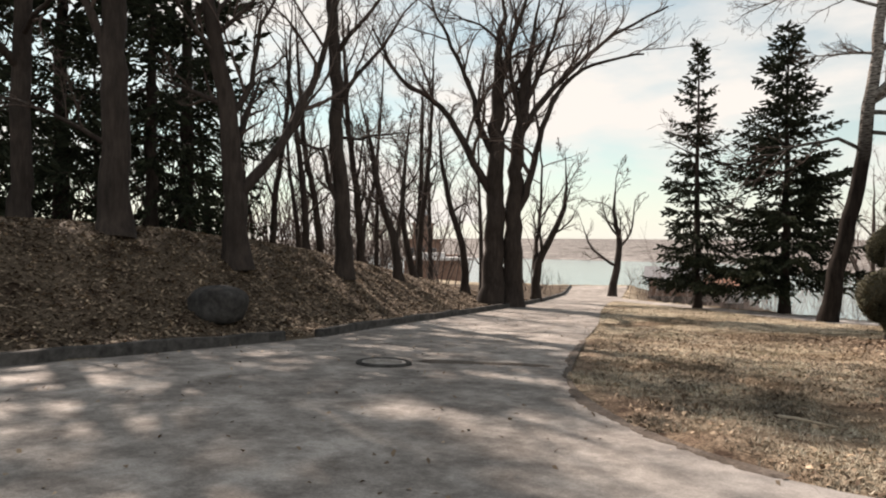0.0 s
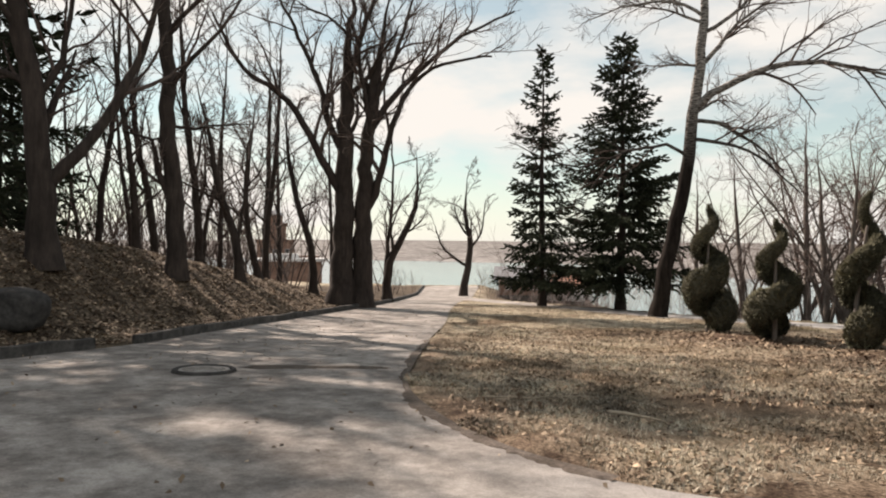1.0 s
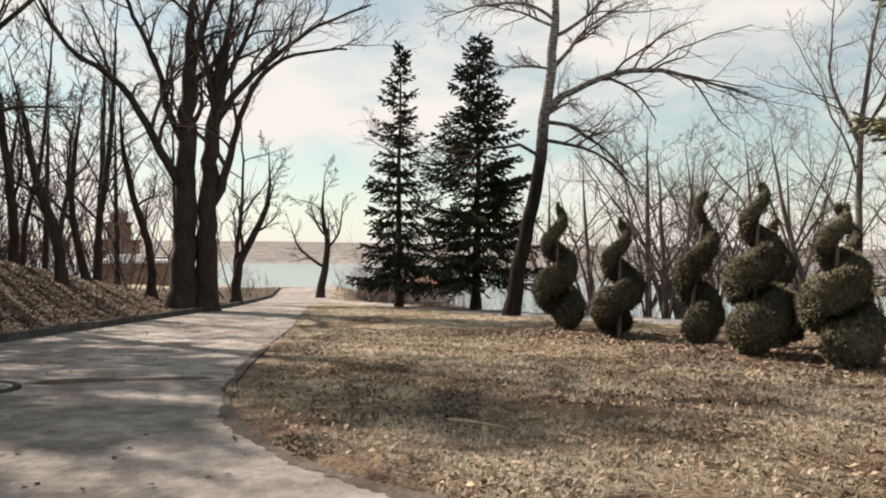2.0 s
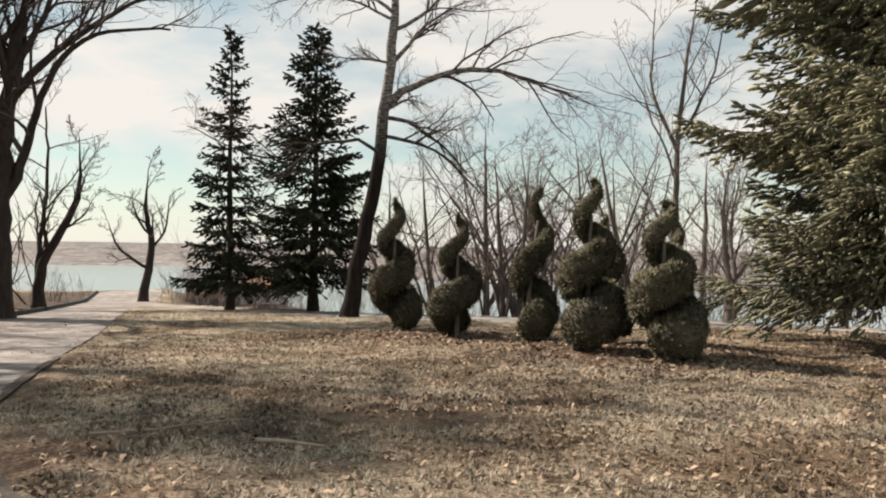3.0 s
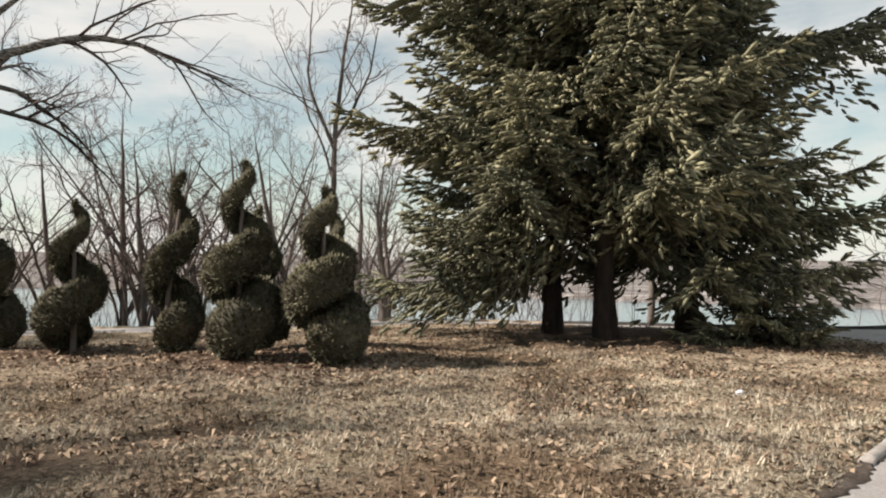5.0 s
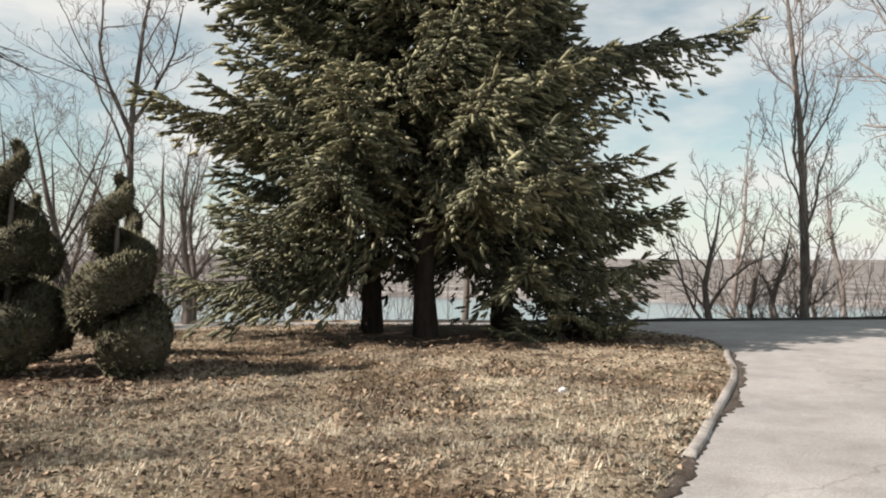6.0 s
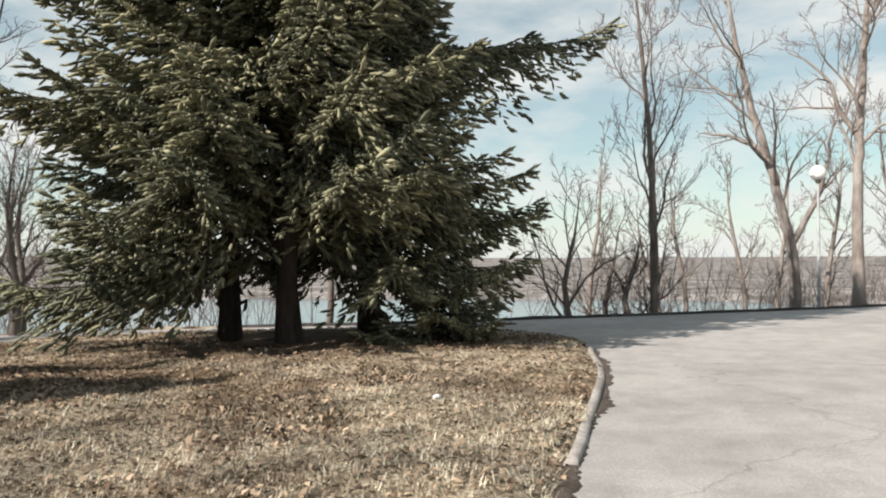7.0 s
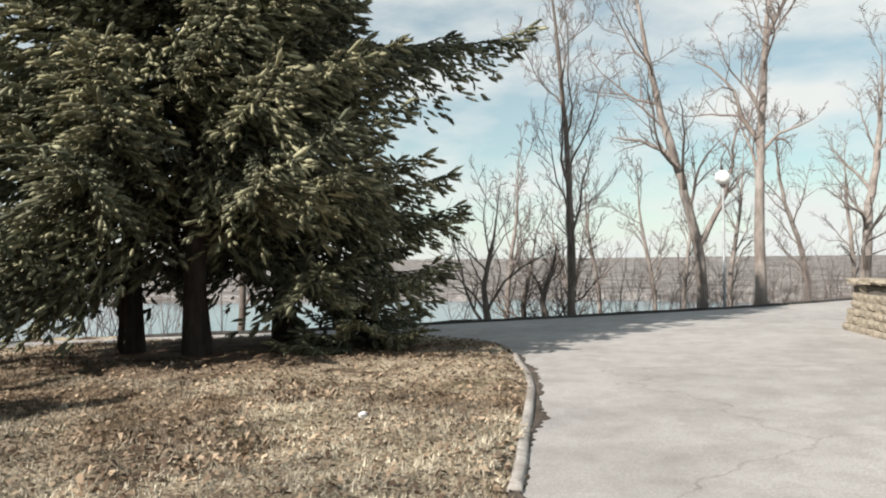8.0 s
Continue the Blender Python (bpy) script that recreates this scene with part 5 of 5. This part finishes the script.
# ---- withered leaf clumps ----
def leaf_clump(x, y, size, n, seed, label):
    rng = np.random.default_rng(seed)
    a = rng.uniform(0, 2 * math.pi, n)
    rr = size * np.sqrt(rng.uniform(0, 1, n))
    px, py = x + np.cos(a) * rr, y + np.sin(a) * rr * 0.7
    p = np.stack([px - x, py - y, lawn_z(px, py) - zat(x, y)], 1)
    b = rng.uniform(0, 2 * math.pi, n)
    tilt = rng.uniform(0.3, 1.4, n)
    d = np.stack([np.cos(b) * np.sin(tilt), np.sin(b) * np.sin(tilt), np.cos(tilt)], 1)
    ln = rng.uniform(0.05, 0.14, n)
    s = np.stack([-np.sin(b), np.cos(b), np.zeros(n)], 1) * (ln * rng.uniform(0.12, 0.24, n))[:, None]
    mid, tip = p + d * (ln * 0.55)[:, None], p + d * ln[:, None]
    tip[:, 2] -= ln * rng.uniform(0.1, 0.5, n)
    tip[:, 2] = np.maximum(tip[:, 2], p[:, 2] + 0.01)
    v = np.stack([p, mid + s + [0, 0, 0.01], tip, mid - s + [0, 0, 0.01]], 1).reshape(-1, 3)
    ob = mesh_object("leaf_clump", v, np.arange(4 * n).reshape(-1, 4), M_LITTER)
    ob.location = (x, y, zat(x, y))
    return tagged(ob, label, "dead plant", "withered clumps on the lawn", "stuff")


for cx, cy, cs, cn in ((8.3, 6.8, 0.42, 130), (8.9, 7.45, 0.35, 90), (5.85, 6.4, 0.8, 170), (6.6, 7.0, 0.6, 90), (1.1, 7.9, 0.95, 220), (2.4, 7.6, 0.8, 120), (-1.6, 6.4, 0.8, 90)):
    leaf_clump(cx, cy, cs, cn, int(abs(cx) * 10 + cy), "withered pale brown plant clump lying on the lawn")


# ---- brushwood ----
def brush(name, n, spots, height, r, seed, label, mat):
    """Thin bare stems with a few side shoots."""
    rng = np.random.default_rng(seed)
    t = Tubes()
    for _ in range(n):
        (x0, y0), (x1, y1), wide = spots[rng.integers(len(spots))]
        f = rng.uniform(0, 1)
        x, y = x0 + (x1 - x0) * f + rng.normal(0, wide), y0 + (y1 - y0) * f + rng.normal(0, wide)
        if bool(inside(ROAD_LOOP, np.array([x]), np.array([y]))[0]):
            continue
        h = height * rng.uniform(0.5, 1.25)
        p = bent(rng, (x, y, zat(x, y) - 0.1), (rng.normal(0, 0.25), rng.normal(0, 0.25), 1), h, 5, 0.12, 0.05)
        t.add(p, np.linspace(r, r * 0.35, 6), 3)
        for k in range(rng.integers(3, 7)):
            i = rng.integers(1, 5)
            q = bent(rng, p[i], offshoot(rng, np.array([0, 0, 1.0]), radians(rng.uniform(25, 65)), 0.1), h * rng.uniform(0.2, 0.45), 3, 0.16, 0.05)
            t.add(q, np.linspace(r * 0.5, r * 0.25, 4), 3)
    ob = t.done(name, mat, None)
    return tagged(ob, label, "brushwood", kind="stuff")


brush("far_woods", 420, [((-33, 12), (-34, 45), 4.0), ((-26, 40), (-40, 58), 5.0), ((-34, 45), (-48, 30), 5.0)], 9.0, 0.06, 5, "dense bare brown woods behind the bank", M_TWIG)
brush("slope_brush", 420, [((21, 9.5), (27, 3.5), 1.0), ((27, 3.0), (38, -5), 1.6), ((30, 6), (42, -4), 3.0), ((36, 2), (52, -14), 4.0)], 2.4, 0.014, 6, "tangled pale bare brush on the slope beyond the road", M_TWIG_PALE)
brush("bluff_brush", 420, [((3, 33), (13, 26.5), 1.6), ((13, 27), (19, 18), 1.6), ((-6, 42), (3, 34.5), 2.0)], 4.0, 0.016, 7, "tangled pale bare brush along the bluff edge", M_TWIG_PALE)
brush("end_brush", 160, [((-20, 47), (-12, 58), 1.5), ((-9, 52), (-2, 46), 1.5)], 2.2, 0.02, 8, "low brown brush at the end of the road", M_TWIG)


# ---- far buildings ----
def prism_roof(w, d, h, z, over=0.4):
    bm = bmesh.new()
    v = [bm.verts.new(p) for p in ((-w / 2 - over, -d / 2 - over, z), (w / 2 + over, -d / 2 - over, z), (w / 2 + over, d / 2 + over, z), (-w / 2 - over, d / 2 + over, z),
                                   (-w / 2 - over, 0, z + h), (w / 2 + over, 0, z + h))]
    for f in ((0, 1, 5, 4), (2, 3, 4, 5), (1, 2, 5), (3, 0, 4), (3, 2, 1, 0)):
        bm.faces.new([v[i] for i in f])
    return bm


def house(x, y, z, w, d, h, rh, turn, wall, roof, label, floors=1):
    hs = thing("house", x, y, z, label, "house")
    hs.rotation_euler = (0, 0, radians(turn))
    part("wall", box_bm((w, d, h), (0, 0, h / 2)), wall, hs)
    part("foundation", box_bm((w + 0.1, d + 0.1, 3.0), (0, 0, -1.49)), M_MORTAR, hs)
    part("roof", prism_roof(w, d, rh, h + 0.01), roof, hs)
    part("chimney", box_bm((0.5, 0.5, rh + 0.6), (w * 0.25, d * 0.1, h + rh * 0.6 + 0.2), 0.03), M_BRICK, hs)
    for fl in range(floors):
        for k in range(max(2, int(w / 2.2))):
            wx = -w / 2 + (k + 0.5) * w / max(2, int(w / 2.2))
            win = part("window", box_bm((0.7, 0.08, 0.7), (wx, -d / 2 - 0.02, 0.8 + fl * 2.8), 0.01), M_WHITE, hs)
            part("pane", box_bm((0.56, 0.05, 0.56), (wx, -d / 2 - 0.05, 0.8 + fl * 2.8)), M_PANE, win)
    return hs


def tower_house(x, y, z, turn):
    th = thing("tower_building", x, y, z, "distant brown brick building with a stepped tower and cupola", "building")
    th.rotation_euler = (0, 0, radians(turn))
    part("wall", box_bm((7.6, 6, 11), (0, 0, 5.5), 0.05), M_BRICK, th)
    part("wing", box_bm((7, 6, 8), (5.6, 1, 4), 0.05), M_BRICK, th)
    part("cornice", box_bm((8.2, 6.6, 0.5), (0, 0, 11.2), 0.05), M_BRICK, th)
    part("upper_storey", box_bm((4.4, 4.4, 3.2), (0, 0, 13), 0.05), M_BRICK, th)
    part("upper_cornice", box_bm((5.0, 5.0, 0.4), (0, 0, 14.7), 0.05), M_BRICK, th)
    bm = bmesh.new()
    bmesh.ops.create_cone(bm, cap_ends=True, segments=8, radius1=1.5, radius2=1.5, depth=1.8, matrix=Matrix.Translation((0, 0, 15.8)))
    part("lantern", bm, M_BRICK, th)
    bm = bmesh.new()
    bmesh.ops.create_cone(bm, cap_ends=True, segments=8, radius1=1.9, radius2=0.1, depth=1.3, matrix=Matrix.Translation((0, 0, 17.3)))
    part("cupola_roof", bm, M_ROOF, th)
    for fl in range(3):
        for k in range(3):
            win = part("window", box_bm((1.0, 0.1, 1.7), (-2.4 + 2.4 * k, -3.03, 2.2 + 3.2 * fl), 0.02), M_ROOF, th)
            part("pane", box_bm((0.8, 0.06, 1.5), (-2.4 + 2.4 * k, -3.07, 2.2 + 3.2 * fl)), M_PANE, win)
    return th


tower_house(-72.6, 134.9, -8.5, 28)
pavilion = thing("pavilion", -51.0, 98.5, -5.0, "low white flat-roofed building beyond the bank", "building")
pavilion.rotation_euler = (0, 0, radians(27))
part("wall", box_bm((10, 6, 4.2), (0, 0, 2.1), 0.05), M_BRICK, pavilion)
part("roof", box_bm((11.4, 7, 0.5), (0, 0, 4.45), 0.12), M_WHITE, pavilion)
part("parapet", box_bm((5, 4, 0.8), (-1, 0, 5.0), 0.1), M_WHITE, pavilion)
house(-8.6, 57.0, -2.3, 3.8, 3.2, 1.3, 1.0, 8, M_BRICK, M_ROOF, "small red-brown house with a grey roof below the road end")
house(-5.2, 60.0, -2.9, 3.4, 3.0, 1.3, 0.9, -12, M_WHITE, M_ROOF_RED, "small white house with a red roof below the road end")
